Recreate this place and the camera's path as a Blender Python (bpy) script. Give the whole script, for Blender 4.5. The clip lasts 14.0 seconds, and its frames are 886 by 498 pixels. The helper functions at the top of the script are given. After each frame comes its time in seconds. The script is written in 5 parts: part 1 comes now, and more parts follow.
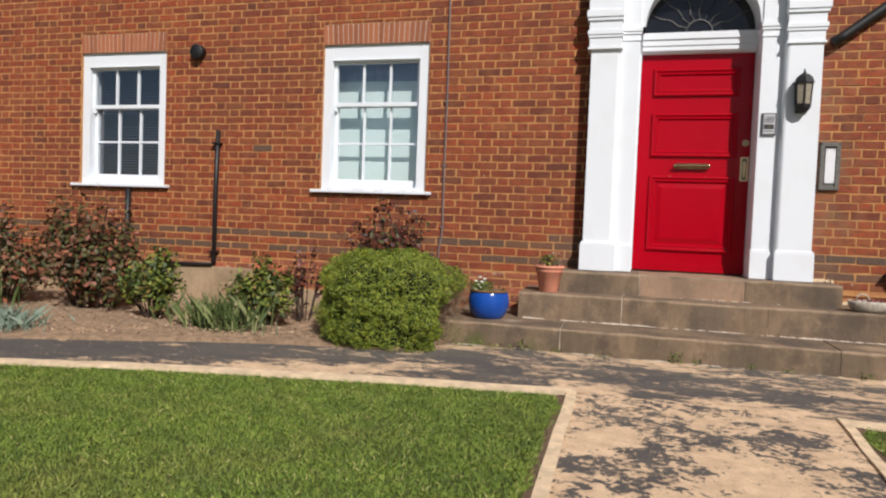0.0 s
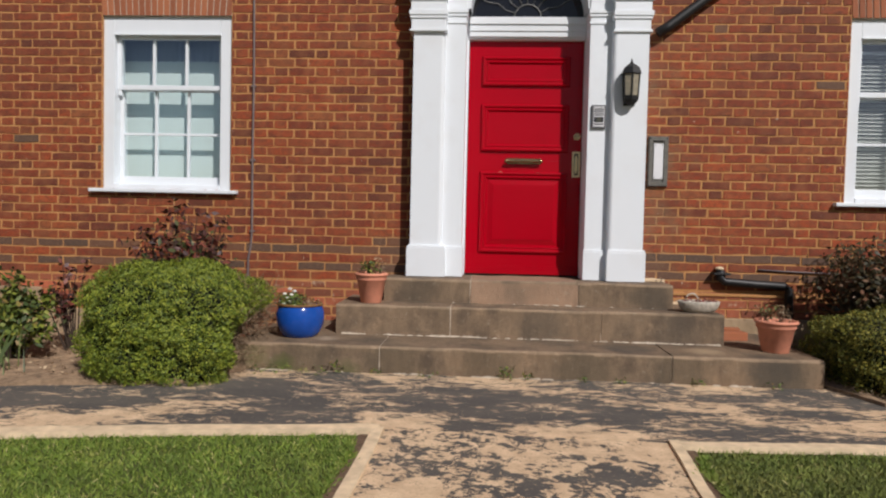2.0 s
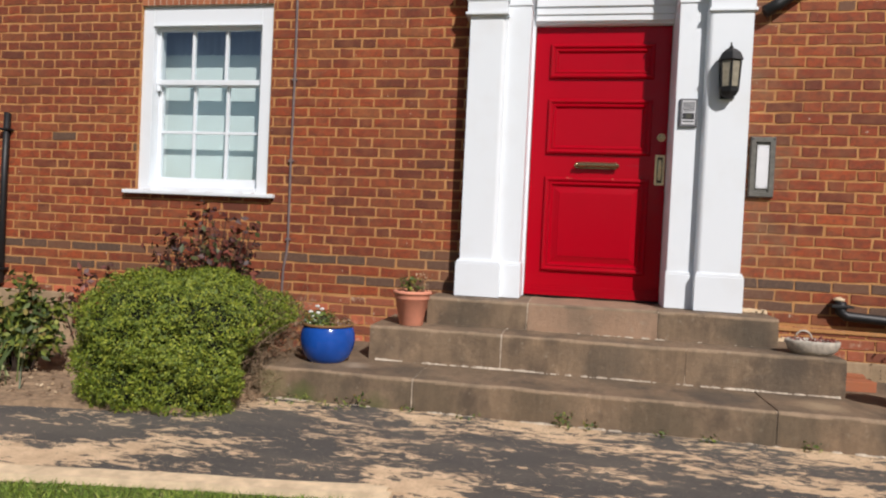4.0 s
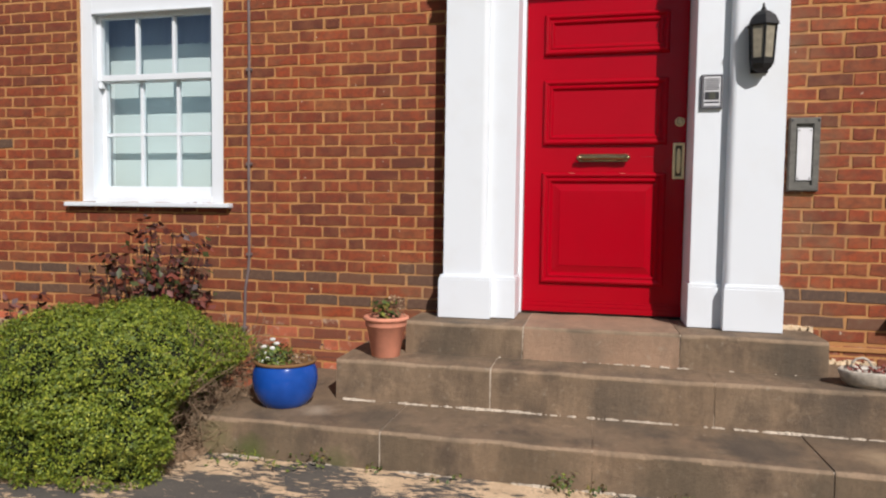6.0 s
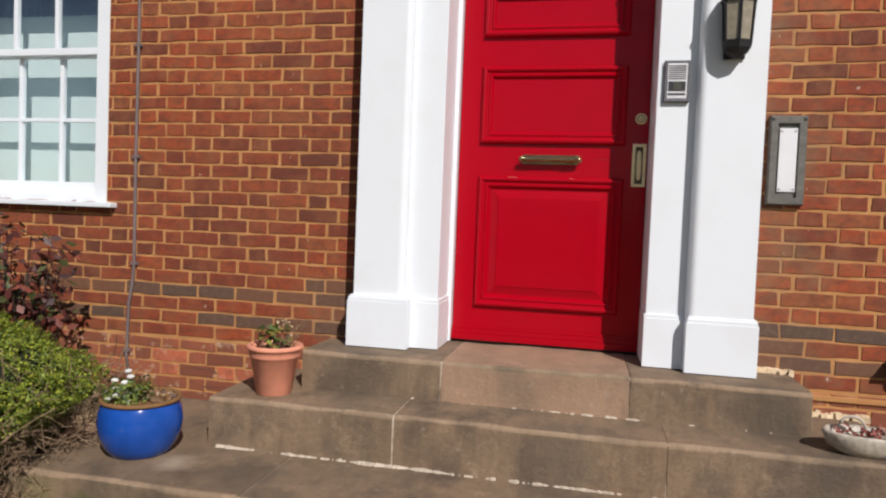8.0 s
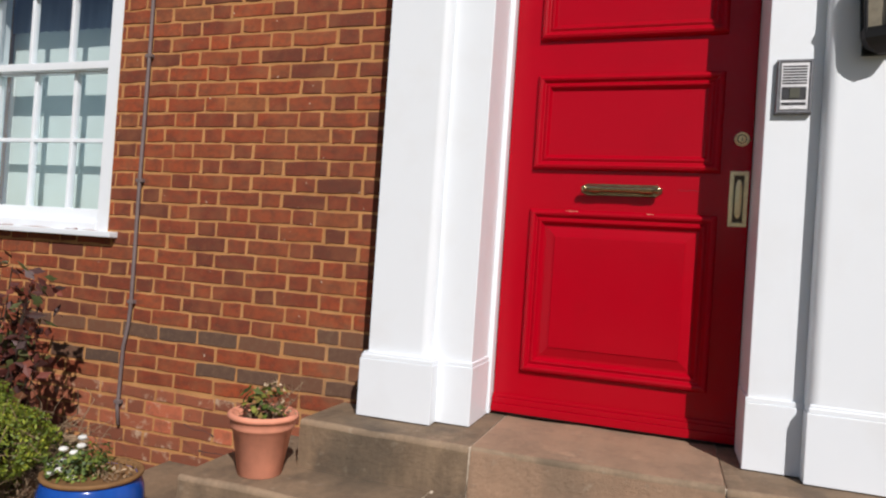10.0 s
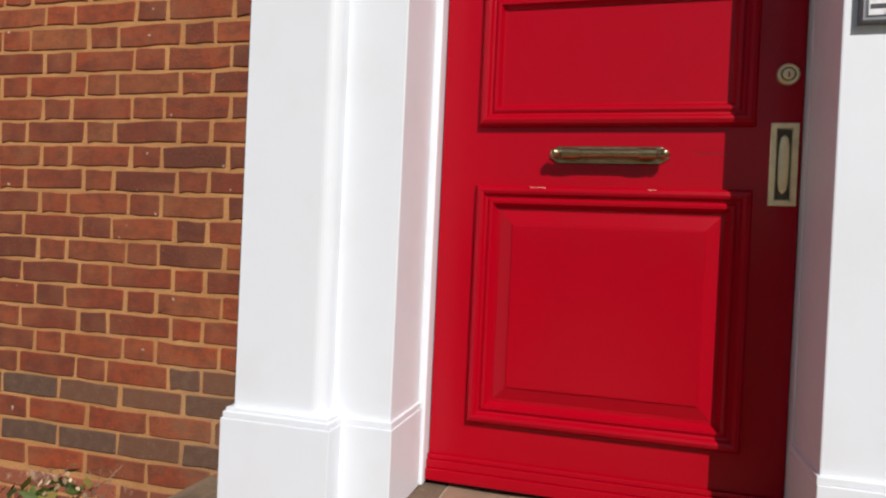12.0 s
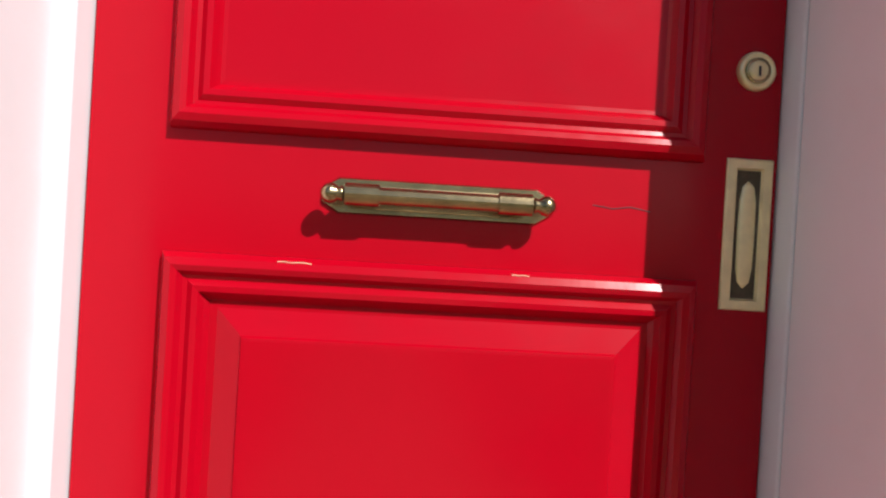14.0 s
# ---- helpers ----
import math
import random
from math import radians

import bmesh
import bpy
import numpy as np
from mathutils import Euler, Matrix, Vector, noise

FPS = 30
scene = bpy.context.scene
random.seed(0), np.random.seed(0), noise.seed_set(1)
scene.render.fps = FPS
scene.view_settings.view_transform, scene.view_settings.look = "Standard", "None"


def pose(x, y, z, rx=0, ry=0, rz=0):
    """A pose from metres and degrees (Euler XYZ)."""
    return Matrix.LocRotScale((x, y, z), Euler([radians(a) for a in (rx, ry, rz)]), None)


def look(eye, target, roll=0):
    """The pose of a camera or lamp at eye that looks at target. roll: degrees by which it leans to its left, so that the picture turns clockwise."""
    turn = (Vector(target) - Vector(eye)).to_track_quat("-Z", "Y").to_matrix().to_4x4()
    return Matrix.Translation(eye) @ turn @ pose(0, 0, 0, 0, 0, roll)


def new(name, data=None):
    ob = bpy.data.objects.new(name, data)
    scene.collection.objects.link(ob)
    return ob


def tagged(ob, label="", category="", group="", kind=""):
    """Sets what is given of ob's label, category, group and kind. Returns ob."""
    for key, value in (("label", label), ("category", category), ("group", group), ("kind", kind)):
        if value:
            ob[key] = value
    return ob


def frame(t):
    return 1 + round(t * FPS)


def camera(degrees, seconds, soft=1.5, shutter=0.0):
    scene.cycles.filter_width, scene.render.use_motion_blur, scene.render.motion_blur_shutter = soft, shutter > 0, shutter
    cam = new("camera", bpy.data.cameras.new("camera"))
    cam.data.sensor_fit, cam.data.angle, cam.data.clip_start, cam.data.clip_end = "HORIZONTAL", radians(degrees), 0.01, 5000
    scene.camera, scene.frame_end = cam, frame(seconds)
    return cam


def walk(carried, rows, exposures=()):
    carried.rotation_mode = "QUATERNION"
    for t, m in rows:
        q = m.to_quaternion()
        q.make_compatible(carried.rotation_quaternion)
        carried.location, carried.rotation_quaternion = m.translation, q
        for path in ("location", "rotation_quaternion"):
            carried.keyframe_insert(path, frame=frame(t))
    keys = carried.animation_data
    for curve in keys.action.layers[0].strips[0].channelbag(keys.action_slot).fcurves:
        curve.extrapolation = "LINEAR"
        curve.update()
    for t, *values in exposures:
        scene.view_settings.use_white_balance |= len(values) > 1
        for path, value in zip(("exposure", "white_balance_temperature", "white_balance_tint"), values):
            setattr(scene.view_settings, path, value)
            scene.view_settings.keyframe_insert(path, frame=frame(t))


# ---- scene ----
cam = camera(67.5, 14.0, 2.2)
PATH = [
    (0, (-0.088, -6.588, 1.149), (-0.611, -4.66, 1.065), 2.2),
    (0.5, (-0.069, -6.437, 1.153), (-0.327, -4.458, 1.029), 1.8),
    (1, (-0.01, -6.256, 1.171), (-0.119, -4.263, 1.049), 2.0),
    (1.5, (0.078, -6.024, 1.181), (0.031, -4.031, 1.026), 2.8),
    (2, (0.16, -5.822, 1.178), (0.039, -3.827, 1.106), 1.3),
    (2.5, (0.225, -5.621, 1.209), (0.133, -3.627, 1.076), 0.2),
    (3, (0.236, -5.452, 1.181), (0.138, -3.465, 0.97), -0.1),
    (3.5, (0.294, -5.207, 1.188), (0.032, -3.224, 1.174), 2.4),
    (4, (0.317, -5.072, 1.179), (-0.054, -3.107, 1.137), 2.7),
    (4.2, (0.297, -5.029, 1.175), (-0.006, -3.053, 1.171), 2.6),
    (6.3, (0.474, -4.217, 1.391), (0.031, -2.27, 1.281), 0.7),
    (6.5, (0.502, -4.155, 1.377), (0.101, -2.197, 1.31), 0.7),
    (7, (0.542, -3.924, 1.307), (0.144, -1.969, 1.171), -0.4),
    (7.5, (0.611, -3.784, 1.361), (0.312, -1.817, 1.157), -1.6),
    (8, (0.693, -3.561, 1.393), (0.275, -1.607, 1.314), 2.3),
    (8.2, (0.702, -3.475, 1.414), (0.151, -1.554, 1.329), 2.1),
    (10.3, (0.703, -2.718, 1.414), (0.042, -0.83, 1.45), 3.6),
    (10.5, (0.682, -2.614, 1.423), (0.039, -0.72, 1.417), 0.6),
    (11, (0.653, -2.416, 1.424), (0.01, -0.522, 1.387), 3.8),
    (11.5, (0.583, -2.121, 1.442), (0.037, -0.197, 1.46), 2.5),
    (12, (0.555, -1.938, 1.481), (0.02, -0.011, 1.46), 2.6),
    (12.5, (0.473, -1.72, 1.485), (-0.213, 0.152, 1.647), 1.6),
    (13, (0.436, -1.526, 1.465), (-0.171, 0.379, 1.5), 2.0),
    (13.5, (0.482, -1.245, 1.519), (0.199, 0.733, 1.622), 1.9),
    (14, (0.454, -0.946, 1.686), (0.557, 1.051, 1.675), 3.4),
]
walk(cam, [(t, look(eye, target, roll)) for t, eye, target, roll in PATH],
     [(t, stops, 6500, 13) for t, stops in ((0, -0.10), (0.5, -0.45), (1.0, -0.32), (1.5, -0.40), (2.5, -0.30), (3.0, -0.19), (4.0, -0.17), (6.5, -0.14), (8.0, -0.15), (10.5, -0.18), (12.0, -0.24), (13.0, -0.42), (13.5, -0.3), (14, 0.42))])

# ---- light ----
SUN_TRAVEL = Vector((-0.65, 1.0, -1.0))
world = bpy.data.worlds.new("sky")
scene.world = world
world.use_nodes = True
sky = world.node_tree.nodes.new("ShaderNodeTexSky")
sky.sky_type, sky.sun_disc = "NISHITA", False
sky.sun_elevation, sky.sun_rotation = radians(40.2), radians(147.8)
world.node_tree.links.new(sky.outputs[0], world.node_tree.nodes["Background"].inputs[0])
world.node_tree.nodes["Background"].inputs[1].default_value = 0.055
sun = new("sun", bpy.data.lights.new("sun", "SUN"))
sun.data.energy, sun.data.angle, sun.data.color = 4.8, radians(0.5), (1.0, 0.955, 0.905)
sun.matrix_world = look((4, -6, 7), Vector((4, -6, 7)) + SUN_TRAVEL)


# ---- materials ----
class Net:
    """A node material under construction."""

    def __init__(self, name, rough=0.6, metal=0.0):
        self.mat = bpy.data.materials.new(name)
        self.mat.use_nodes = True
        self.tree = self.mat.node_tree
        self.bsdf = self.tree.nodes["Principled BSDF"]
        self.bsdf.inputs["Roughness"].default_value = rough
        self.bsdf.inputs["Metallic"].default_value = metal
        self.place = self.node("ShaderNodeNewGeometry").outputs["Position"]

    def node(self, kind, **values):
        n = self.tree.nodes.new(kind)
        for key, value in values.items():
            n.inputs[key.replace("_", " ")].default_value = value
        return n

    def link(self, a, b):
        self.tree.links.new(a, b)

    def noise(self, scale, detail=4.0, stretch=None, rough=0.55):
        n = self.node("ShaderNodeTexNoise", Scale=scale, Detail=detail, Roughness=rough)
        if stretch:
            m = self.node("ShaderNodeMapping")
            m.inputs["Scale"].default_value = stretch
            self.link(self.place, m.inputs[0])
            self.link(m.outputs[0], n.inputs["Vector"])
        else:
            self.link(self.place, n.inputs["Vector"])
        return n.outputs["Fac"]

    def ramp(self, value, stops):
        r = self.tree.nodes.new("ShaderNodeValToRGB")
        while len(r.color_ramp.elements) < len(stops):
            r.color_ramp.elements.new(0.5)
        for e, (at, c) in zip(r.color_ramp.elements, stops):
            e.position = at
            e.color = (*c, 1) if len(c) == 3 else c
        self.link(value, r.inputs[0])
        return r.outputs[0]

    def mix(self, fac, a, b, blend="MIX"):
        m = self.tree.nodes.new("ShaderNodeMix")
        m.data_type, m.blend_type = "RGBA", blend
        for socket, value in ((m.inputs[0], fac), (m.inputs[6], a), (m.inputs[7], b)):
            if isinstance(value, (int, float)):
                socket.default_value = value
            elif isinstance(value, tuple):
                socket.default_value = (*value, 1)
            else:
                self.link(value, socket)
        return m.outputs[2]

    def color(self, c):
        if isinstance(c, tuple):
            self.bsdf.inputs["Base Color"].default_value = (*c, 1)
        else:
            self.link(c, self.bsdf.inputs["Base Color"])
        return self

    def rough(self, value):
        self.link(value, self.bsdf.inputs["Roughness"])
        return self

    def bump(self, value, strength=0.3, distance=0.01):
        b = self.node("ShaderNodeBump", Strength=strength, Distance=distance)
        self.link(value, b.inputs["Height"])
        self.link(b.outputs[0], self.bsdf.inputs["Normal"])
        return self


def grey(v):
    return (v, v, v)


STAINS = [((1.56, -0.2, 2.35), 0.30), ((1.56, -0.2, 2.8), 0.26), ((1.60, -0.2, 1.78), 0.36), ((1.62, -0.2, 1.30), 0.30), ((1.56, -0.2, 0.84), 0.34), ((-0.62, -0.2, 0.86), 0.34)]


def stained(n, base, amount, colour):
    """Old grey-tan smears on the wall beside the plate and over the step ends."""
    for centre, reach in STAINS:
        far = n.tree.nodes.new("ShaderNodeVectorMath")
        far.operation = "DISTANCE"
        n.link(n.place, far.inputs[0])
        far.inputs[1].default_value = centre
        grain = n.node("ShaderNodeMath")
        grain.operation = "MULTIPLY_ADD"
        n.link(n.noise(8, 6, None, 0.65), grain.inputs[0])
        grain.inputs[1].default_value = 0.8
        n.link(far.outputs["Value"], grain.inputs[2])
        base = n.mix(n.ramp(grain.outputs[0], [(reach + 0.08, grey(amount)), (reach + 0.34, grey(0))]), base, colour)
    return base


def brick_material(name, joined):
    n = Net(name, 0.85)
    if joined:
        chance = n.node("ShaderNodeNewGeometry").outputs["Random Per Island"]
    else:
        chance = n.node("ShaderNodeObjectInfo").outputs["Random"]
    base = n.ramp(chance, [(0.0, (0.133, 0.0324, 0.0152)), (0.10, (0.189, 0.0363, 0.0139)), (0.26, (0.244, 0.0429, 0.0134)), (0.48, (0.301, 0.0525, 0.0143)), (0.68, (0.348, 0.0649, 0.0165)), (0.80, (0.272, 0.0611, 0.0185)), (0.90, (0.295, 0.0840, 0.0258)), (0.97, (0.353, 0.0649, 0.0162)), (1.0, (0.435, 0.0840, 0.0208))])
    base = n.mix(n.ramp(n.noise(14, 6, (0.8, 1, 2.0), 0.62), [(0.44, grey(0)), (0.66, grey(0.62))]), base, (0.118, 0.036, 0.018))
    base = n.mix(n.ramp(n.noise(38, 5), [(0.44, grey(0)), (0.74, grey(0.6))]), base, (0.100, 0.034, 0.016))
    base = n.mix(n.ramp(n.noise(9, 4), [(0.45, grey(0)), (0.78, grey(0.5))]), base, (0.35, 0.135, 0.055))
    base = n.mix(n.ramp(n.noise(170, 2), [(0.66, grey(0)), (0.74, grey(0.55))]), base, (0.40, 0.24, 0.14))
    base = n.mix(n.ramp(n.noise(31, 2, (1, 1, 0.8)), [(0.745, grey(0)), (0.765, grey(0.8))]), base, (0.62, 0.50, 0.38))
    base = n.mix(n.ramp(n.noise(0.9, 5), [(0.42, grey(0)), (0.68, grey(0.4))]), base, (0.085, 0.032, 0.020))
    base = stained(n, base, 0.58, (0.19, 0.115, 0.06))
    n.color(base).bump(n.noise(140, 4), 0.6, 0.004)
    return n.mat


def dark_brick_material(name):
    n = Net(name, 0.8)
    chance = n.node("ShaderNodeNewGeometry").outputs["Random Per Island"]
    base = n.ramp(chance, [(0.0, (0.088, 0.052, 0.036)), (0.5, (0.118, 0.060, 0.037)), (1.0, (0.165, 0.068, 0.034))])
    base = n.mix(n.ramp(n.noise(30, 5), [(0.45, grey(0)), (0.75, grey(0.6))]), base, (0.18, 0.11, 0.062))
    base = n.mix(n.ramp(n.noise(120, 2), [(0.68, grey(0)), (0.76, grey(0.5))]), base, (0.4, 0.33, 0.25))
    n.color(base).bump(n.noise(120, 4), 0.5, 0.004)
    return n.mat


def salmon_brick_material(name):
    """Softer, paler bricks with lime smeared over them, low on the wall."""
    n = Net(name, 0.9)
    chance = n.node("ShaderNodeNewGeometry").outputs["Random Per Island"]
    base = n.ramp(chance, [(0.0, (0.19, 0.058, 0.030)), (0.4, (0.265, 0.080, 0.038)), (0.8, (0.34, 0.100, 0.048)), (1.0, (0.52, 0.140, 0.066))])
    base = n.mix(n.ramp(n.noise(22, 6, None, 0.65), [(0.46, grey(0)), (0.7, grey(0.6))]), base, (0.17, 0.070, 0.040))
    base = n.mix(n.ramp(n.noise(13, 6, None, 0.7), [(0.58, grey(0)), (0.68, grey(0.75))]), base, (0.55, 0.40, 0.27))
    n.color(base).bump(n.noise(120, 4), 0.7, 0.005)
    return n.mat


def mortar_material():
    n = Net("lime_mortar", 0.95)
    base = n.ramp(n.noise(7, 5), [(0.3, (0.41, 0.185, 0.060)), (0.7, (0.57, 0.285, 0.104))])
    base = n.mix(n.ramp(n.noise(45, 4), [(0.55, grey(0)), (0.75, grey(0.5))]), base, (0.30, 0.19, 0.10))
    base = n.mix(n.ramp(n.noise(240, 2), [(0.5, grey(0)), (0.75, grey(0.5))]), base, (0.28, 0.18, 0.095))
    base = stained(n, base, 0.5, (0.24, 0.175, 0.115))
    n.color(base).bump(n.noise(160, 4), 0.8, 0.005)
    return n.mat


def paint_material(name, c, rough, dirt, bump=0.05):
    n = Net(name, rough)
    n.color(n.mix(n.ramp(n.noise(3.5, 6), [(0.5, grey(0)), (0.85, grey(0.5))]), c, dirt))
    fine = n.noise(60, 3, (1, 1, 0.12))
    n.bump(fine, bump, 0.003)
    n.rough(n.ramp(n.noise(14, 3), [(0.3, grey(rough * 0.8)), (0.8, grey(min(1, rough * 1.35)))]))
    return n.mat


def stone_material(name, a, b, stain, spots=()):
    n = Net(name, 0.88)
    base = n.mix(n.ramp(n.noise(2.2, 5), [(0.35, grey(0)), (0.65, grey(1))]), a, b)
    base = n.mix(n.ramp(n.noise(1.4, 4), [(0.45, grey(0)), (0.65, grey(0.6))]), base, (b[0] * 1.02, b[1] * 0.97, b[2] * 0.93))
    base = n.mix(n.ramp(n.noise(3.1, 9, (1.3, 1, 1), 0.62), [(0.48, grey(0)), (0.66, grey(0.75))]), base, stain)
    base = n.mix(n.ramp(n.noise(7.5, 7, (1.5, 0.5, 0.22), 0.7), [(0.48, grey(0)), (0.68, grey(0.36))]), base, tuple(v * 0.9 for v in stain))
    base = n.mix(n.ramp(n.noise(13, 6, (1, 1, 0.35), 0.65), [(0.5, grey(0)), (0.7, grey(0.4))]), base, tuple(v * 0.6 for v in a))
    base = n.mix(n.ramp(n.noise(5.5, 8, None, 0.75), [(0.58, grey(0)), (0.70, grey(0.5))]), base, tuple(min(1, v * 1.65) for v in b))
    base = n.mix(n.ramp(n.noise(26, 5), [(0.62, grey(0)), (0.76, grey(0.45))]), base, (0.40, 0.34, 0.25))
    base = n.mix(n.ramp(n.noise(210, 2), [(0.55, grey(0)), (0.8, grey(0.3))]), base, (0.10, 0.075, 0.05))
    base = n.mix(n.ramp(n.noise(60, 6, None, 0.7), [(0.50, grey(0)), (0.70, grey(0.3))]), base, tuple(v * 1.25 for v in stain))
    for centre, reach, amount, colour in spots:
        far, grain = n.tree.nodes.new("ShaderNodeVectorMath"), n.node("ShaderNodeMath")
        far.operation, grain.operation = "DISTANCE", "MULTIPLY_ADD"
        n.link(n.place, far.inputs[0])
        far.inputs[1].default_value = centre
        n.link(n.noise(12, 6, None, 0.65), grain.inputs[0])
        grain.inputs[1].default_value = 0.12 + reach * 0.5
        n.link(far.outputs["Value"], grain.inputs[2])
        base = n.mix(n.ramp(grain.outputs[0], [(reach, grey(amount)), (reach + 0.12, grey(0))]), base, colour)
    n.color(base).bump(n.noise(46, 8, None, 0.7), 0.5, 0.012)
    return n.mat


def asphalt_material(name, shift, stretch, scale, bands, dusty_west=0.0):
    """Dark tarmac with sandy screed showing through where it has worn off; bands: (y, how much more is worn there)."""
    n = Net(name, 0.9)

    def add(a, b, by):
        m = n.node("ShaderNodeMath")
        m.operation = "MULTIPLY_ADD"
        n.link(b, m.inputs[0])
        m.inputs[1].default_value = by
        if isinstance(a, float):
            m.inputs[2].default_value = a
        else:
            n.link(a, m.inputs[2])
        return m.outputs[0]

    broad = n.noise(scale, 5, stretch, 0.6)
    ragged = n.noise(scale * 5, 9, tuple(v ** 1.5 for v in stretch), 0.72)
    flaky = n.noise(scale * 15, 6, tuple(v ** 2 for v in stretch), 0.68)
    axes, place = n.node("ShaderNodeSeparateXYZ"), n.node("ShaderNodeMapRange")
    n.link(n.place, axes.inputs[0])
    n.link(axes.outputs["Y"], place.inputs[0])
    place.inputs[1].default_value, place.inputs[2].default_value = bands[0][0], bands[-1][0]
    reach = bands[-1][0] - bands[0][0]
    wear = n.ramp(place.outputs[0], [((y - bands[0][0]) / reach, grey(v)) for y, v in bands])
    total = add(add(add(add(shift, broad, 0.52), ragged, 0.40), flaky, 0.34), wear, 0.30)
    west = n.node("ShaderNodeMapRange")
    n.link(axes.outputs["X"], west.inputs[0])
    for i, v in ((1, -3.4), (2, -1.6), (3, -dusty_west), (4, 0.0)):
        west.inputs[i].default_value = v
    total = add(total, west.outputs[0], 1.0)
    thin = n.ramp(total, [(0.640, grey(0)), (0.648, grey(1))])
    bare = n.ramp(total, [(0.654, grey(0)), (0.658, grey(1))])
    tar = n.ramp(n.noise(150, 4), [(0.35, (0.056, 0.052, 0.048)), (0.75, (0.126, 0.115, 0.103))])
    tar = n.mix(n.ramp(n.noise(2.6, 6, (0.6, 1.4, 1)), [(0.42, grey(0)), (0.66, grey(0.55))]), tar, (0.150, 0.128, 0.104))
    flakes = n.ramp(n.noise(44, 6, (0.55, 1.5, 1), 0.7), [(0.60, grey(0)), (0.635, grey(0.85))])
    dusty = n.mix(flakes, n.mix(0.3, tar, (0.20, 0.14, 0.09)), (0.58, 0.43, 0.285))
    tar = n.mix(n.ramp(n.noise(17, 7, (0.5, 1.6, 1), 0.7), [(0.640, grey(0)), (0.650, grey(1))]), tar, (0.60, 0.45, 0.30))
    sand = n.ramp(n.noise(11, 6), [(0.3, (0.56, 0.395, 0.245)), (0.7, (0.80, 0.595, 0.385))])
    sand = n.mix(n.ramp(n.noise(70, 5, None, 0.7), [(0.5, grey(0)), (0.7, grey(0.5))]), sand, (0.36, 0.235, 0.14))
    sand = n.mix(n.ramp(n.noise(150, 3), [(0.55, grey(0)), (0.75, grey(0.45))]), sand, (0.22, 0.15, 0.095))
    sand = n.mix(n.ramp(n.noise(19, 8, (0.8, 1.2, 1), 0.75), [(0.63, grey(0)), (0.67, grey(0.85))]), sand, (0.10, 0.083, 0.068))
    tar = n.mix(n.ramp(n.noise(95, 3), [(0.68, grey(0)), (0.72, grey(0.7))]), tar, (0.52, 0.43, 0.33))
    n.color(n.mix(bare, n.mix(thin, tar, dusty), sand))
    n.bump(n.mix(0.35, bare, n.noise(230, 3)), 0.6, 0.008)
    return n.mat


def leaf_material(name, stops, rough=0.55):
    n = Net(name, rough)
    n.color(n.ramp(n.node("ShaderNodeNewGeometry").outputs["Random Per Island"], stops))
    n.bsdf.inputs["Subsurface Weight"].default_value = 0.0
    return n.mat


def plain_material(name, c, rough, metal=0.0, vary=0.25, scale=25, bump=0.15):
    n = Net(name, rough, metal)
    dark = tuple(v * (1 - vary) for v in c)
    n.color(n.ramp(n.noise(scale, 5), [(0.35, dark), (0.7, c)]))
    n.bump(n.noise(scale * 5, 3), bump, 0.003)
    return n.mat


def glass_material():
    n = Net("window_glass", 0.02)
    t = n.tree
    clear, shine, mixer = t.nodes.new("ShaderNodeBsdfTransparent"), t.nodes.new("ShaderNodeBsdfGlossy"), t.nodes.new("ShaderNodeMixShader")
    clear.inputs[0].default_value = (0.86, 0.92, 0.90, 1)
    shine.inputs["Roughness"].default_value = 0.02
    shine.inputs[0].default_value = (0.86, 0.91, 1.0, 1)
    fres = n.node("ShaderNodeFresnel", IOR=2.7)
    n.link(fres.outputs[0], mixer.inputs[0])
    n.link(clear.outputs[0], mixer.inputs[1])
    n.link(shine.outputs[0], mixer.inputs[2])
    n.link(mixer.outputs[0], t.nodes["Material Output"].inputs[0])
    return n.mat


M_BRICK = brick_material("brown_red_brick", True)
M_BRICK_ONE = brick_material("brown_red_brick_single", False)
M_BRICK_DARK = dark_brick_material("sooty_dark_brick")
M_BRICK_SALMON = salmon_brick_material("pale_salmon_brick")
M_MORTAR = mortar_material()
M_WHITE = paint_material("white_gloss_paint", (0.765, 0.808, 0.845), 0.4, (0.68, 0.685, 0.68))
M_RED = paint_material("red_gloss_paint", (0.38, 0.001, 0.010), 0.2, (0.31, 0.001, 0.008), 0.03)
M_RED.node_tree.nodes["Principled BSDF"].inputs["Specular IOR Level"].default_value = 0.22
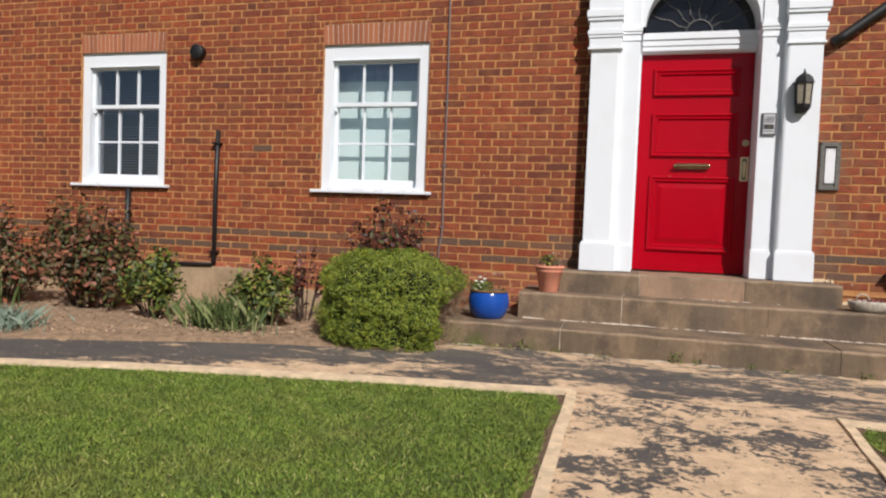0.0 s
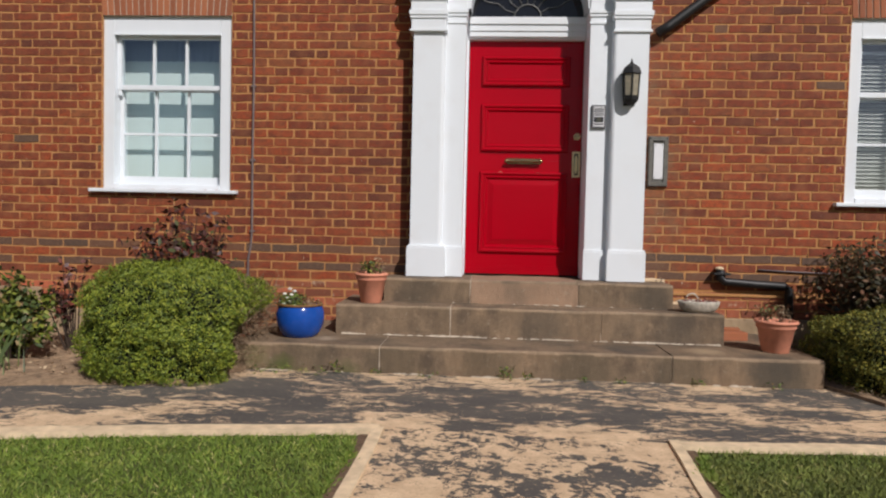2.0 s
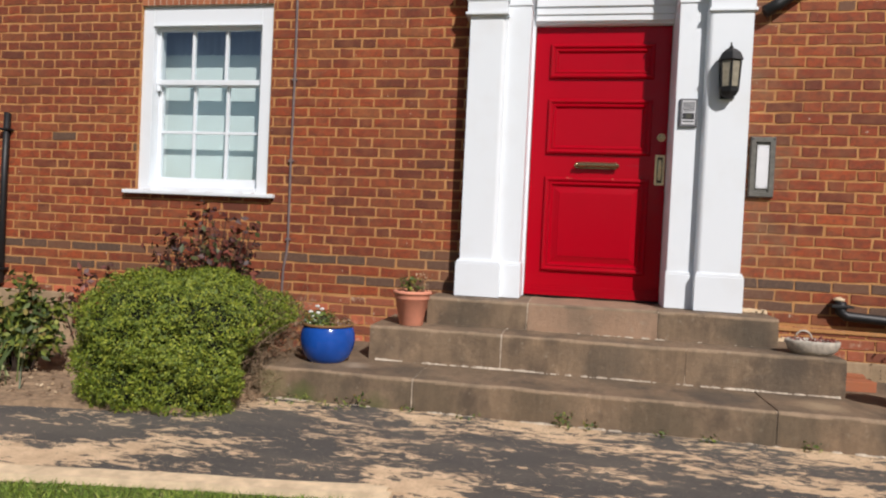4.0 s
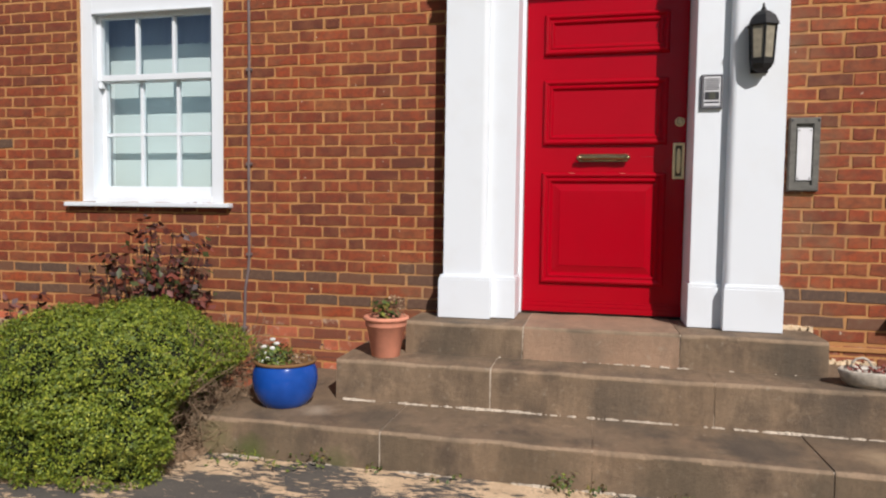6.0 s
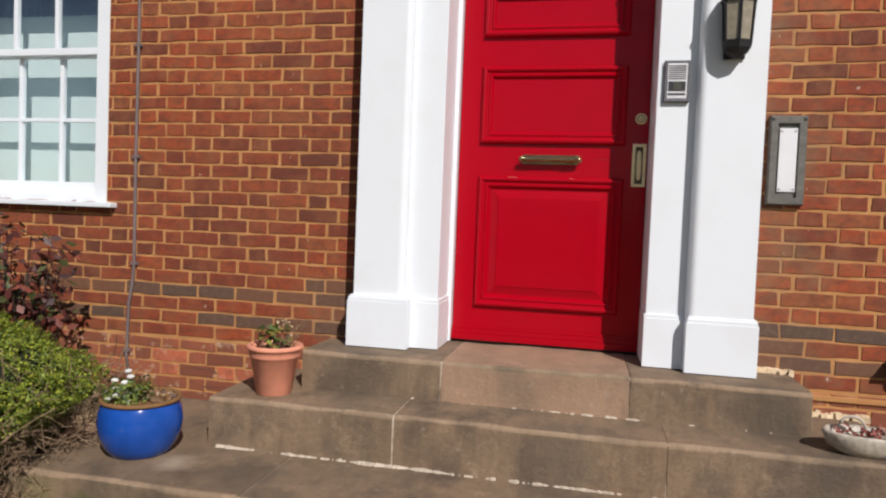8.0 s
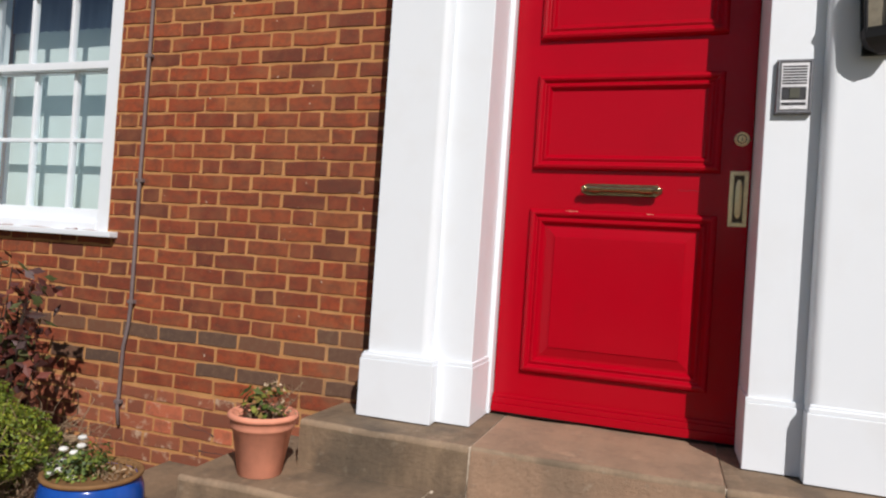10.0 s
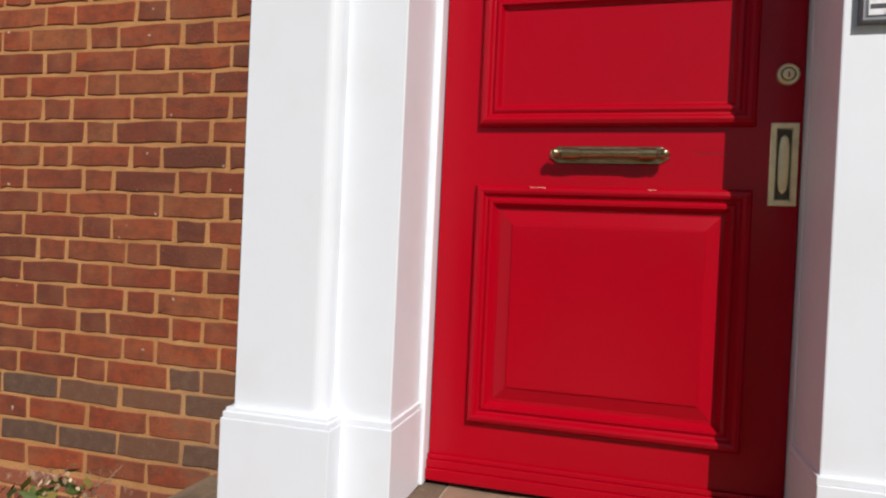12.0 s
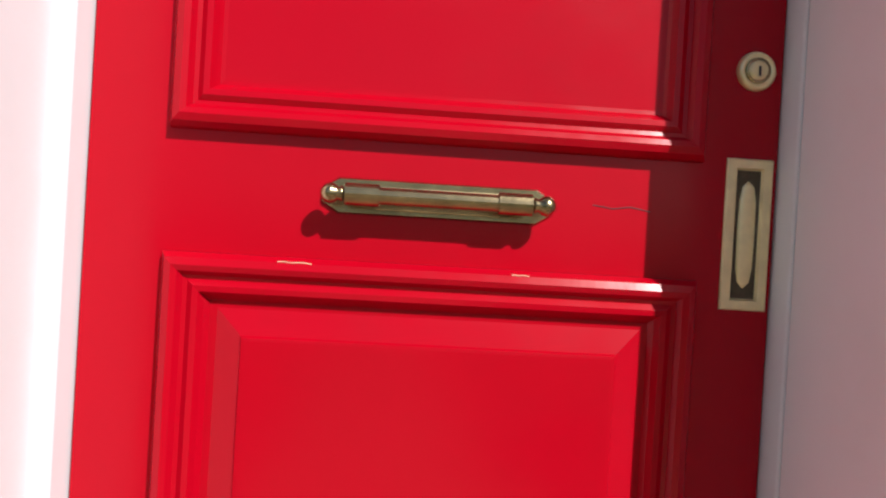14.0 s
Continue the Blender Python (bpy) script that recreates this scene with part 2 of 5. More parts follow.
# a pale ring left by a pot, a whitish drip, dark damp patches
STEP_SPOTS = [*[((x, -1.345, 0.19), 0.26, 0.5, (0.082, 0.066, 0.042)) for x in (-1.1, -0.45, 0.2, 0.85, 1.5, 2.15)], ((-1.2, -1.34, 0.16), 0.10, 0.8, (0.075, 0.10, 0.02)), ((-0.75, -1.34, 0.15), 0.07, 0.7, (0.07, 0.09, 0.02)), ((-1.42, -1.34, 0.24), 0.12, 0.6, (0.20, 0.18, 0.08)), ((1.73, -1.12, 0.34), 0.13, 0.75, (0.42, 0.31, 0.19)), ((1.2, -1.12, 0.34), 0.24, 0.7, (0.075, 0.062, 0.048)), ((0.75, -1.0, 0.34), 0.14, 0.6, (0.085, 0.068, 0.05)), ((2.1, -1.30, 0.25), 0.22, 0.6, (0.065, 0.055, 0.042)), ((1.45, -0.57, 0.66), 0.20, 0.7, (0.085, 0.068, 0.048)), ((-0.35, -0.57, 0.66), 0.20, 0.5, (0.09, 0.072, 0.05)), ((-0.95, -1.10, 0.34), 0.07, 0.6, (0.46, 0.38, 0.28)), ((-0.6, -1.15, 0.34), 0.2, 0.5, (0.09, 0.072, 0.053)), ((0.6, -0.86, 0.44), 0.22, 0.5, (0.10, 0.08, 0.058)), ((1.6, -0.86, 0.42), 0.2, 0.5, (0.095, 0.075, 0.055))]
M_STONE = stone_material("weathered_sandstone", (0.190, 0.133, 0.083), (0.252, 0.177, 0.111), (0.070, 0.052, 0.037), STEP_SPOTS)
M_STONE_PINK = stone_material("worn_pinkish_sandstone", (0.315, 0.203, 0.131), (0.365, 0.236, 0.153), (0.21, 0.147, 0.098))
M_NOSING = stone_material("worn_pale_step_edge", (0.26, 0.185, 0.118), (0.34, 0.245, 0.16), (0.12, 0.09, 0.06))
M_RENDER = stone_material("sandy_cement_render", (0.36, 0.26, 0.16), (0.42, 0.31, 0.19), (0.24, 0.17, 0.10))
M_CROSS = asphalt_material("worn_tarmac_streaked", -0.024, (0.78, 1.5, 1), 1.9, [(-2.62, 0.22), (-2.48, 0.15), (-2.30, 0.04), (-1.75, 0.04), (-1.60, 0.16), (-1.35, 0.20)], 0.085)
M_PATH = asphalt_material("worn_tarmac_sandy", 0.019, (1.0, 1.05, 1), 1.9, [(-6.5, 0.0), (-3.3, 0.05), (-2.5, 0.12)])
M_KERB = plain_material("sandy_concrete_edging", (0.86, 0.67, 0.44), 0.92, 0.0, 0.32, 13, 0.6)
M_LIME = plain_material("pale_lime_mortar", (0.66, 0.56, 0.44), 0.95, 0.0, 0.4, 50, 0.5)
M_BLACK = plain_material("black_painted_iron", (0.012, 0.012, 0.013), 0.5, 0.0, 0.3)
M_GREYCABLE = plain_material("grey_brown_conduit", (0.19, 0.145, 0.14), 0.6)
M_BRASS = plain_material("tarnished_brass", (0.42, 0.34, 0.19), 0.26, 1.0, 0.35, 40, 0.08)
M_BRASS_PALE = plain_material("polished_pale_brass", (1.0, 0.87, 0.50), 0.30, 0.45, 0.2, 30, 0.05)
M_BRASS_DARK = plain_material("dark_recess_brass", (0.13, 0.11, 0.07), 0.45, 0.7, 0.4, 40, 0.1)
M_STEEL = plain_material("brushed_aluminium", (0.78, 0.78, 0.80), 0.4, 0.1, 0.2, 60, 0.05)
M_STEEL_DARK = plain_material("dull_grey_metal", (0.20, 0.205, 0.22), 0.45, 0.5, 0.25, 60, 0.05)
M_DARKPLASTIC = plain_material("dark_grey_plastic", (0.03, 0.03, 0.035), 0.4)
M_SLATE = plain_material("grey_stone_surround", (0.15, 0.145, 0.125), 0.55, 0.0, 0.4, 30, 0.3)
M_SIGN = plain_material("silver_white_plate", (0.74, 0.75, 0.77), 0.35, 0.0, 0.06, 8, 0.02)
M_TERRA = plain_material("terracotta_clay", (0.80, 0.325, 0.205), 0.8, 0.0, 0.22, 12, 0.2)
M_BLUE = plain_material("blue_glazed_ceramic", (0.012, 0.085, 0.42), 0.16, 0.0, 0.25, 9, 0.04)
M_RIM = plain_material("bare_brown_clay_rim", (0.24, 0.125, 0.045), 0.8)
M_CREAM = plain_material("cream_glazed_ceramic", (0.58, 0.52, 0.43), 0.45, 0.0, 0.4, 35, 0.3)
M_SOIL = plain_material("dry_soil", (0.20, 0.125, 0.075), 0.95, 0.0, 0.55, 45, 0.9)
M_BED = plain_material("sandy_bed_soil", (0.42, 0.285, 0.175), 0.95, 0.0, 0.5, 22, 0.9)
M_CHIP = leaf_material("dry_leaf_litter", [(0, (0.10, 0.06, 0.035)), (0.5, (0.30, 0.20, 0.11)), (1, (0.62, 0.48, 0.32))], 0.9)
M_TURF = plain_material("lawn_turf", (0.085, 0.108, 0.020), 0.95, 0.0, 0.45, 3, 0.8)


def grass_material(name, dryness):
    n = Net(name, 0.75)
    blade = n.ramp(n.node("ShaderNodeNewGeometry").outputs["Random Per Island"], [(0, (0.085, 0.140, 0.017)), (0.4, (0.135, 0.210, 0.022)), (0.8, (0.195, 0.275, 0.030)), (0.95, (0.30, 0.33, 0.06)), (1, (0.52, 0.46, 0.20))])
    dry = n.ramp(n.noise(1.7, 6, None, 0.62), [(0.50 - dryness * 0.2, grey(0.4 * dryness)), (0.74 - dryness * 0.2, grey(0.5 + dryness * 0.3))])
    deep = n.ramp(n.noise(5.5, 5), [(0.35, grey(0.5)), (0.6, grey(0))])
    tan = n.ramp(n.noise(13, 5), [(0.60, grey(0)), (0.74, grey(0.35 + dryness * 0.4))])
    base = n.mix(dry, blade, tuple(v * (1 - 0.45 * dryness) for v in (0.255, 0.235, 0.062)))
    n.color(n.mix(tan, n.mix(deep, base, (0.07, 0.118, 0.016)), (0.28, 0.22, 0.085)))
    return n.mat


M_GRASS = grass_material("lawn_grass", 0.0)
M_GRASS_DRY = grass_material("dry_lawn_grass", 0.6)
M_BOX = leaf_material("box_hedge_leaf", [(0, (0.050, 0.085, 0.010)), (0.4, (0.128, 0.180, 0.015)), (0.8, (0.220, 0.268, 0.020)), (1, (0.36, 0.38, 0.04))], 0.6)
M_BOX_RIGHT = leaf_material("yellow_olive_box_leaf", [(0, (0.05, 0.06, 0.008)), (0.4, (0.11, 0.12, 0.012)), (0.8, (0.20, 0.19, 0.02)), (1, (0.34, 0.29, 0.04))], 0.7)
# near-black, so the shade between hedge leaves is in the colour
M_BOX_SHADE = plain_material("hedge_inside_shade", (0.012, 0.016, 0.005), 0.95)
M_RUSSET = leaf_material("russet_leaf", [(0, (0.030, 0.012, 0.010)), (0.4, (0.085, 0.022, 0.018)), (0.7, (0.20, 0.050, 0.030)), (0.82, (0.07, 0.075, 0.022)), (1, (0.045, 0.06, 0.016))], 0.55)
M_OLIVE = leaf_material("olive_brown_leaf", [(0, (0.026, 0.030, 0.010)), (0.35, (0.075, 0.082, 0.018)), (0.6, (0.115, 0.058, 0.026)), (0.85, (0.20, 0.066, 0.036)), (1, (0.34, 0.12, 0.06))], 0.6)
M_OLIVE_DARK = leaf_material("dark_olive_leaf", [(0, (0.022, 0.022, 0.010)), (0.5, (0.060, 0.052, 0.018)), (0.85, (0.12, 0.070, 0.028)), (1, (0.20, 0.085, 0.045))], 0.6)
M_GREEN = leaf_material("mid_green_leaf", [(0, (0.022, 0.04, 0.009)), (0.5, (0.080, 0.118, 0.016)), (0.85, (0.21, 0.235, 0.03)), (1, (0.20, 0.10, 0.04))], 0.6)
M_DAISY_LEAF = leaf_material("small_green_leaf", [(0, (0.020, 0.042, 0.009)), (0.5, (0.070, 0.115, 0.016)), (1, (0.19, 0.23, 0.03))], 0.6)
M_STRAP = leaf_material("strap_leaf", [(0, (0.04, 0.066, 0.018)), (0.6, (0.105, 0.150, 0.04)), (1, (0.34, 0.35, 0.16))])
M_SILVER = leaf_material("silver_green_leaf", [(0, (0.13, 0.19, 0.14)), (1, (0.26, 0.33, 0.25))], 0.8)
M_TWIG = plain_material("dry_twig", (0.33, 0.225, 0.135), 0.9, 0.0, 0.6, 14)
M_TWIG_DARK = plain_material("dark_twig", (0.055, 0.036, 0.025), 0.9)
M_PETAL = plain_material("white_petal", (0.80, 0.80, 0.76), 0.6)
M_PETAL_RED = plain_material("faded_red_petal", (0.30, 0.085, 0.065), 0.7)
M_BACKDROP = plain_material("dark_green_backdrop", (0.035, 0.045, 0.02), 0.95, 0.0, 0.5, 1.5)
M_GLASS = glass_material()
M_BLIND = plain_material("pale_roller_blind", (0.66, 0.75, 0.74), 0.85, 0.0, 0.06, 5, 0.02)
M_NET = plain_material("net_curtain", (0.66, 0.75, 0.92), 0.9, 0.0, 0.1, 9, 0.02)
M_SLAT = plain_material("white_blind_slat", (0.82, 0.83, 0.81), 0.5, 0.0, 0.06, 12, 0.02)
# dark blue paints room shade and reflected sky into the slats
M_SLAT_SHADED = plain_material("shade_and_sky_blind_slat", (0.10, 0.103, 0.21), 0.5, 0.0, 0.12, 12, 0.02)
M_ROOM = plain_material("dim_room_wall", (0.09, 0.085, 0.08), 0.9)
M_FANGLASS = plain_material("dark_fanlight_glass", (0.012, 0.013, 0.018), 0.08, 0.0, 0.2, 4, 0.0)
M_FANBAR = plain_material("grey_lead_tracery", (0.20, 0.195, 0.185), 0.5, 0.3)
M_AMBER = plain_material("lantern_glass", (0.34, 0.30, 0.22), 0.12, 0.0, 0.3, 30, 0.05)


# ---- building blocks ----
def box(bm, x0, x1, y0, y1, z0, z1):
    v = [bm.verts.new((x, y, z)) for x in (x0, x1) for y in (y0, y1) for z in (z0, z1)]
    for f in ((0, 1, 3, 2), (4, 6, 7, 5), (0, 4, 5, 1), (2, 3, 7, 6), (0, 2, 6, 4), (1, 5, 7, 3)):
        bm.faces.new([v[i] for i in f])
    return v


def boxes(*spans, bevel=0.0, segments=2):
    bm = bmesh.new()
    for s in spans:
        box(bm, *s)
    if bevel:
        bmesh.ops.bevel(bm, geom=bm.edges[:], offset=bevel, segments=segments, affect="EDGES", profile=0.6)
    return bm


def lathe(profile, segments=40, centre=(0, 0, 0)):
    """A turned shape from (radius, height) pairs."""
    bm = bmesh.new()
    rings = []
    for r, z in profile:
        rings.append([bm.verts.new((centre[0] + r * math.cos(a), centre[1] + r * math.sin(a), centre[2] + z)) for a in (2 * math.pi * i / segments for i in range(segments))])
    for a, b in zip(rings, rings[1:]):
        for i in range(segments):
            j = (i + 1) % segments
            bm.faces.new((a[i], a[j], b[j], b[i]))
    bm.faces.new(rings[0][::-1])
    bm.faces.new(rings[-1])
    return bm


def tube(points, radius, segments=8, bm=None, taper=1.0):
    bm = bm or bmesh.new()
    pts = [Vector(p) for p in points]
    rings = []
    for i, p in enumerate(pts):
        d = (pts[min(i + 1, len(pts) - 1)] - pts[max(i - 1, 0)]).normalized()
        side = d.cross(Vector((0, 0, 1)) if abs(d.z) < 0.9 else Vector((1, 0, 0))).normalized()
        up = side.cross(d)
        r = radius * (1 + (taper - 1) * i / max(1, len(pts) - 1))
        rings.append([bm.verts.new(p + r * (math.cos(a) * side + math.sin(a) * up)) for a in (2 * math.pi * k / segments for k in range(segments))])
    for a, b in zip(rings, rings[1:]):
        for k in range(segments):
            j = (k + 1) % segments
            bm.faces.new((a[k], b[k], b[j], a[j]))
    bm.faces.new(rings[0])
    bm.faces.new(rings[-1][::-1])
    return bm


def rect_sweep(x0, x1, z0, z1, profile, close=True):
    """A mitred rectangular moulding facing -y: profile is (inset, y) from the outside in."""
    bm = bmesh.new()
    rings = [[bm.verts.new((x, y, z)) for x, z in ((x0 + d, z0 + d), (x1 - d, z0 + d), (x1 - d, z1 - d), (x0 + d, z1 - d))] for d, y in profile]
    for a, b in zip(rings, rings[1:]):
        for i in range(4):
            j = (i + 1) % 4
            bm.faces.new((a[i], a[j], b[j], b[i]))
    if close:
        bm.faces.new(rings[-1])
    return bm


def finish(name, bm, material, smooth=False):
    bmesh.ops.recalc_face_normals(bm, faces=bm.faces[:])
    me = bpy.data.meshes.new(name)
    bm.to_mesh(me)
    bm.free()
    me.materials.append(material)
    if smooth:
        me.polygons.foreach_set("use_smooth", [True] * len(me.polygons))
    return me


def thing(name, place, label, category, group=""):
    ob = new(name)
    ob.location = place
    ob.empty_display_size = 0.05
    return tagged(ob, label, category, group)


def part(name, bm, material, parent, label="", smooth=False):
    """Links a bmesh in world places as one mesh under a thing (an Empty) or under a part."""
    me = bm if isinstance(bm, bpy.types.Mesh) else finish(name, bm, material, smooth)
    ob = new(name, me)
    ob.parent = parent
    if parent.type == "EMPTY":
        ob.matrix_parent_inverse = Matrix.Translation(-parent.location)
    return tagged(ob, label)


def structure(name, bm, material, label, category, smooth=False):
    me = bm if isinstance(bm, bpy.types.Mesh) else finish(name, bm, material, smooth)
    return tagged(new(name, me), label, category, "", "structure")


def mesh_from(name, verts, faces, material):
    me = bpy.data.meshes.new(name)
    me.from_pydata(np.asarray(verts, float).tolist(), [], faces)
    me.materials.append(material)
    return me


rng = np.random.default_rng(7)


def leaves(name, places, normals, length, width, material, lift=0.25):
    """Small folded leaves at places, facing roughly along normals."""
    n = len(places)
    normals = normals / np.linalg.norm(normals, axis=1, keepdims=True).clip(1e-6)
    a = np.cross(normals, rng.normal(size=(n, 3)))
    a /= np.linalg.norm(a, axis=1, keepdims=True).clip(1e-6)
    b = np.cross(normals, a)
    L = (length * rng.uniform(0.65, 1.3, n))[:, None]
    W = (width * rng.uniform(0.65, 1.3, n))[:, None]
    v = np.stack([places - a * L / 2, places + b * W / 2 + normals * L * lift * 0.4, places + a * L / 2 + normals * L * lift, places - b * W / 2 + normals * L * lift * 0.4], 1).reshape(-1, 3)
    faces = [(4 * i, 4 * i + 1, 4 * i + 2, 4 * i + 3) for i in range(n)]
    return mesh_from(name, v, faces, material)


def mound_points(n, centre, radius, power=2.6, shell=0.2, low=-0.15, tuft=0.042):
    """Points and outward normals on the shell of a rounded block, above low of its height, gathered in small tufts with gaps between."""
    d = rng.normal(size=(n * 3, 3))
    d /= np.linalg.norm(d, axis=1, keepdims=True)
    d = d[d[:, 2] > low][:n]
    radius = np.asarray(radius)
    r = (1 / (np.abs(d) ** power).sum(1) ** (1 / power))[:, None]
    bumps = 1 + 0.05 * np.sin(7 * d[:, 0] + 3 * d[:, 1]) + 0.04 * np.sin(11 * d[:, 2] + 5 * d[:, 0]) + 0.03 * np.sin(23 * d[:, 1] - 17 * d[:, 0])
    skin = d * r * radius
    tufts = skin[rng.choice(len(skin), int(2.2 * (radius[0] * radius[1] + radius[1] * radius[2] + radius[0] * radius[2]) / tuft ** 2), replace=False)]
    lift = rng.normal(size=len(tufts))
    near, gap = np.zeros(len(skin), int), np.zeros(len(skin))
    for a in range(0, len(skin), 4000):
        far = ((skin[a:a + 4000, None, :] - tufts[None]) ** 2).sum(2)
        near[a:a + 4000] = far.argmin(1)
        gap[a:a + 4000] = np.sqrt(far.min(1))
    dome = np.clip(1 - (gap / tuft) ** 2, 0, 1)
    size = np.sqrt((radius ** 2).mean())
    k = r[:, 0] * bumps - shell * rng.random(len(d)) ** 2 + (0.034 * (dome - 0.75) + 0.008 * lift[near]) / size + np.abs(rng.normal(size=len(d))) * 0.016
    out = d / radius
    out = out / np.linalg.norm(out, axis=1, keepdims=True)
    keep = rng.random(len(d)) < 0.45 + 0.55 * dome
    side = (skin - tufts[near]) / tuft
    return (np.asarray(centre) + d * k[:, None] * radius)[keep], (out + 0.5 * side)[keep]


def blades(name, places, height, width, material, lean=0.35):
    """Upright tapering blades, two triangles bent outwards."""
    n = len(places)
    ang = rng.uniform(0, 2 * math.pi, n)
    side = np.stack([np.cos(ang), np.sin(ang), 0 * ang], 1)
    out = np.stack([-np.sin(ang), np.cos(ang), 0 * ang], 1) * rng.uniform(-1, 1, (n, 1)) * lean
    h = (height * rng.uniform(0.55, 1.25, n))[:, None]
    up = np.array([0, 0, 1.0])
    w = width * rng.uniform(0.7, 1.3, (n, 1))
    v = np.stack([places - side * w / 2, places + side * w / 2, places + (up * 0.6 + out * 0.45) * h + side * w * 0.4, places + (up + out * 1.1) * h], 1).reshape(-1, 3)
    faces = [(4 * i, 4 * i + 1, 4 * i + 2, 4 * i + 3) for i in range(n)]
    return mesh_from(name, v, faces, material)


def twigs(count, base, spread, height, radius, bend=0.25):
    bm = bmesh.new()
    for _ in range(count):
        p = Vector(base) + Vector((rng.uniform(-1, 1) * spread[0] * 0.3, rng.uniform(-1, 1) * spread[1] * 0.3, 0))
        goal = Vector(base) + Vector((rng.uniform(-1, 1) * spread[0], rng.uniform(-1, 1) * spread[1], height * rng.uniform(0.6, 1.05)))
        pts = [p.lerp(goal, k / 4) + Vector((rng.normal() * 0.02, rng.normal() * 0.02, bend * height * 0.3 * math.sin(math.pi * k / 4) if k else 0)) for k in range(5)]
        tube(pts, radius, 5, bm, 0.3)
    return bm


# ---- the large structure ----
G = 0.15                      # paving level
WALL, MORTAR = -0.200, -0.197  # brick face, mortar face
COURSE, BASE = 0.0755, 0.987 - 7 * 0.0755
SOLDIER = (-1.424, -1.313)  # where the stretcher courses start
WIN_W, WIN_Z0, WIN_Z1 = 1.148, 1.425, 2.925
WINDOWS = {"roller": -3.185, "dark": -6.25, "slatted": 3.095}  # left edges
DOOR_HOLE = (-0.26, 1.245, 0.0, 3.6)
holes = [(x, x + WIN_W, WIN_Z0, WIN_Z1 + 0.21) for x in WINDOWS.values()] + [DOOR_HOLE]


def slab_pieces(x0, x1, z0, z1, cuts):
    xs = sorted({x0, x1, *[v for c in cuts for v in c[:2]]})
    for a, b in zip(xs, xs[1:]):
        spans = sorted((c[2], c[3]) for c in cuts if c[0] <= a + 1e-6 and c[1] >= b - 1e-6)
        low = z0
        for s, e in spans:
            if s > low:
                yield a, b, low, s
            low = max(low, e)
        if low < z1:
            yield a, b, low, z1


bm = bmesh.new()
for a, b, lo, hi in slab_pieces(-11, 9, 0.0, 6.5, holes):
    box(bm, a, b, MORTAR, 0.14, lo, hi)
wall = structure("wall_front", bm, M_MORTAR, "brown-red brick house wall in Flemish bond with sandy mortar", "wall")
structure("wall_back", boxes((-11, 9, 4.0, 4.3, 0, 6.5)), M_ROOM, "plain back wall closing the house", "wall")
structure("wall_left", boxes((-11.3, -11, -0.19, 4.3, 0, 6.5)), M_ROOM, "plain side wall closing the house", "wall")
structure("wall_right", boxes((9, 9.3, -0.19, 4.3, 0, 6.5)), M_ROOM, "plain side wall closing the house", "wall")
structure("roof", boxes((-11.4, 9.4, -0.5, 4.6, 6.5, 6.7)), M_SLATE, "plain grey roof slab above the brick wall", "roof")
# unseen backdrop, added so the glossy door and panes reflect something dark
structure("wall_backdrop", boxes((-30, 30, -20.4, -20, 0.0, 2.2)), M_BACKDROP, "plain dark green backdrop, added unseen to darken reflections", "wall")
structure("floor", boxes((-11, 9, 0.141, 4.0, 0.5, 0.74)), M_ROOM, "dim floor inside the house", "floor")

LAWN_X = [-14, -8, -5.5, -3.8, -2.78, -1.75, -1.07, -0.43, 1.15, 2.0, 5, 14]
LAWN_Y = [-6.6, -4.85, -3.92, -3.29, -3.02, -2.82, -2.70, -2.60, -2.65, -2.585, -2.5, -2.3]
BED_X = [-14, -8, -4.57, -3.61, -2.73, -2.23, -1.6, -1.45, 2.44, 2.5, 5, 14]
BED_Y = [-6.0, -4.15, -2.73, -2.36, -2.03, -1.93, -1.80, -1.2, -1.2, -1.74, -1.7, -1.5]
LEAN, PIVOT = 0.085, -2.58  # the far side of the door path runs out of square from here on


def lawn_edge(x):
    return float(np.interp(x, LAWN_X, LAWN_Y))


def bed_edge(x):
    return float(np.interp(x, BED_X, BED_Y))


def strip(x0, x1, low, high, z, steps, rows=1, thick=0.06, wobble=0.0):
    """A slab between two curves low(x) and high(x), its top at z."""
    bm = bmesh.new()
    grid = []
    for i in range(steps + 1):
        x = x0 + (x1 - x0) * i / steps
        a, b = low(x), high(x)
        grid.append([bm.verts.new((x, a + (b - a) * j / rows, z + wobble * (noise.noise((x * 2.1, (a + (b - a) * j / rows) * 2.1, 3.3)) + 0.6 * noise.noise((x * 9, j * 1.7, 1.1))))) for j in range(rows + 1)])
    for p, q in zip(grid, grid[1:]):
        for j in range(rows):
            bm.faces.new((p[j], q[j], q[j + 1], p[j + 1]))
    rim = [e for e in bm.edges if e.is_boundary]
    out = bmesh.ops.extrude_edge_only(bm, edges=rim)
    for v in out["geom"]:
        if isinstance(v, bmesh.types.BMVert):
            v.co.z = z - thick
    return bm


structure("ground", boxes((-400, 400, -400, 400, G - 0.5, G - 0.07)), M_TURF, "grassy ground reaching to the horizon", "ground")
structure("pavement_cross", strip(-14, 14, lambda x: lawn_edge(x) + 0.07, bed_edge, G, 140, 10, 0.08, 0.006), M_CROSS, "worn dark tarmac path with sandy patches along the house", "path")
def skewed(bm, falloff):
    """Leans the side of the door path that is not square to the house."""
    for v in bm.verts:
        v.co.x += LEAN * (v.co.y - PIVOT) * falloff(v.co.x) if v.co.y < PIVOT else 0
    return bm


def near_path(x):
    return float(np.clip((4.5 - x) / 3.35, 0, 1))


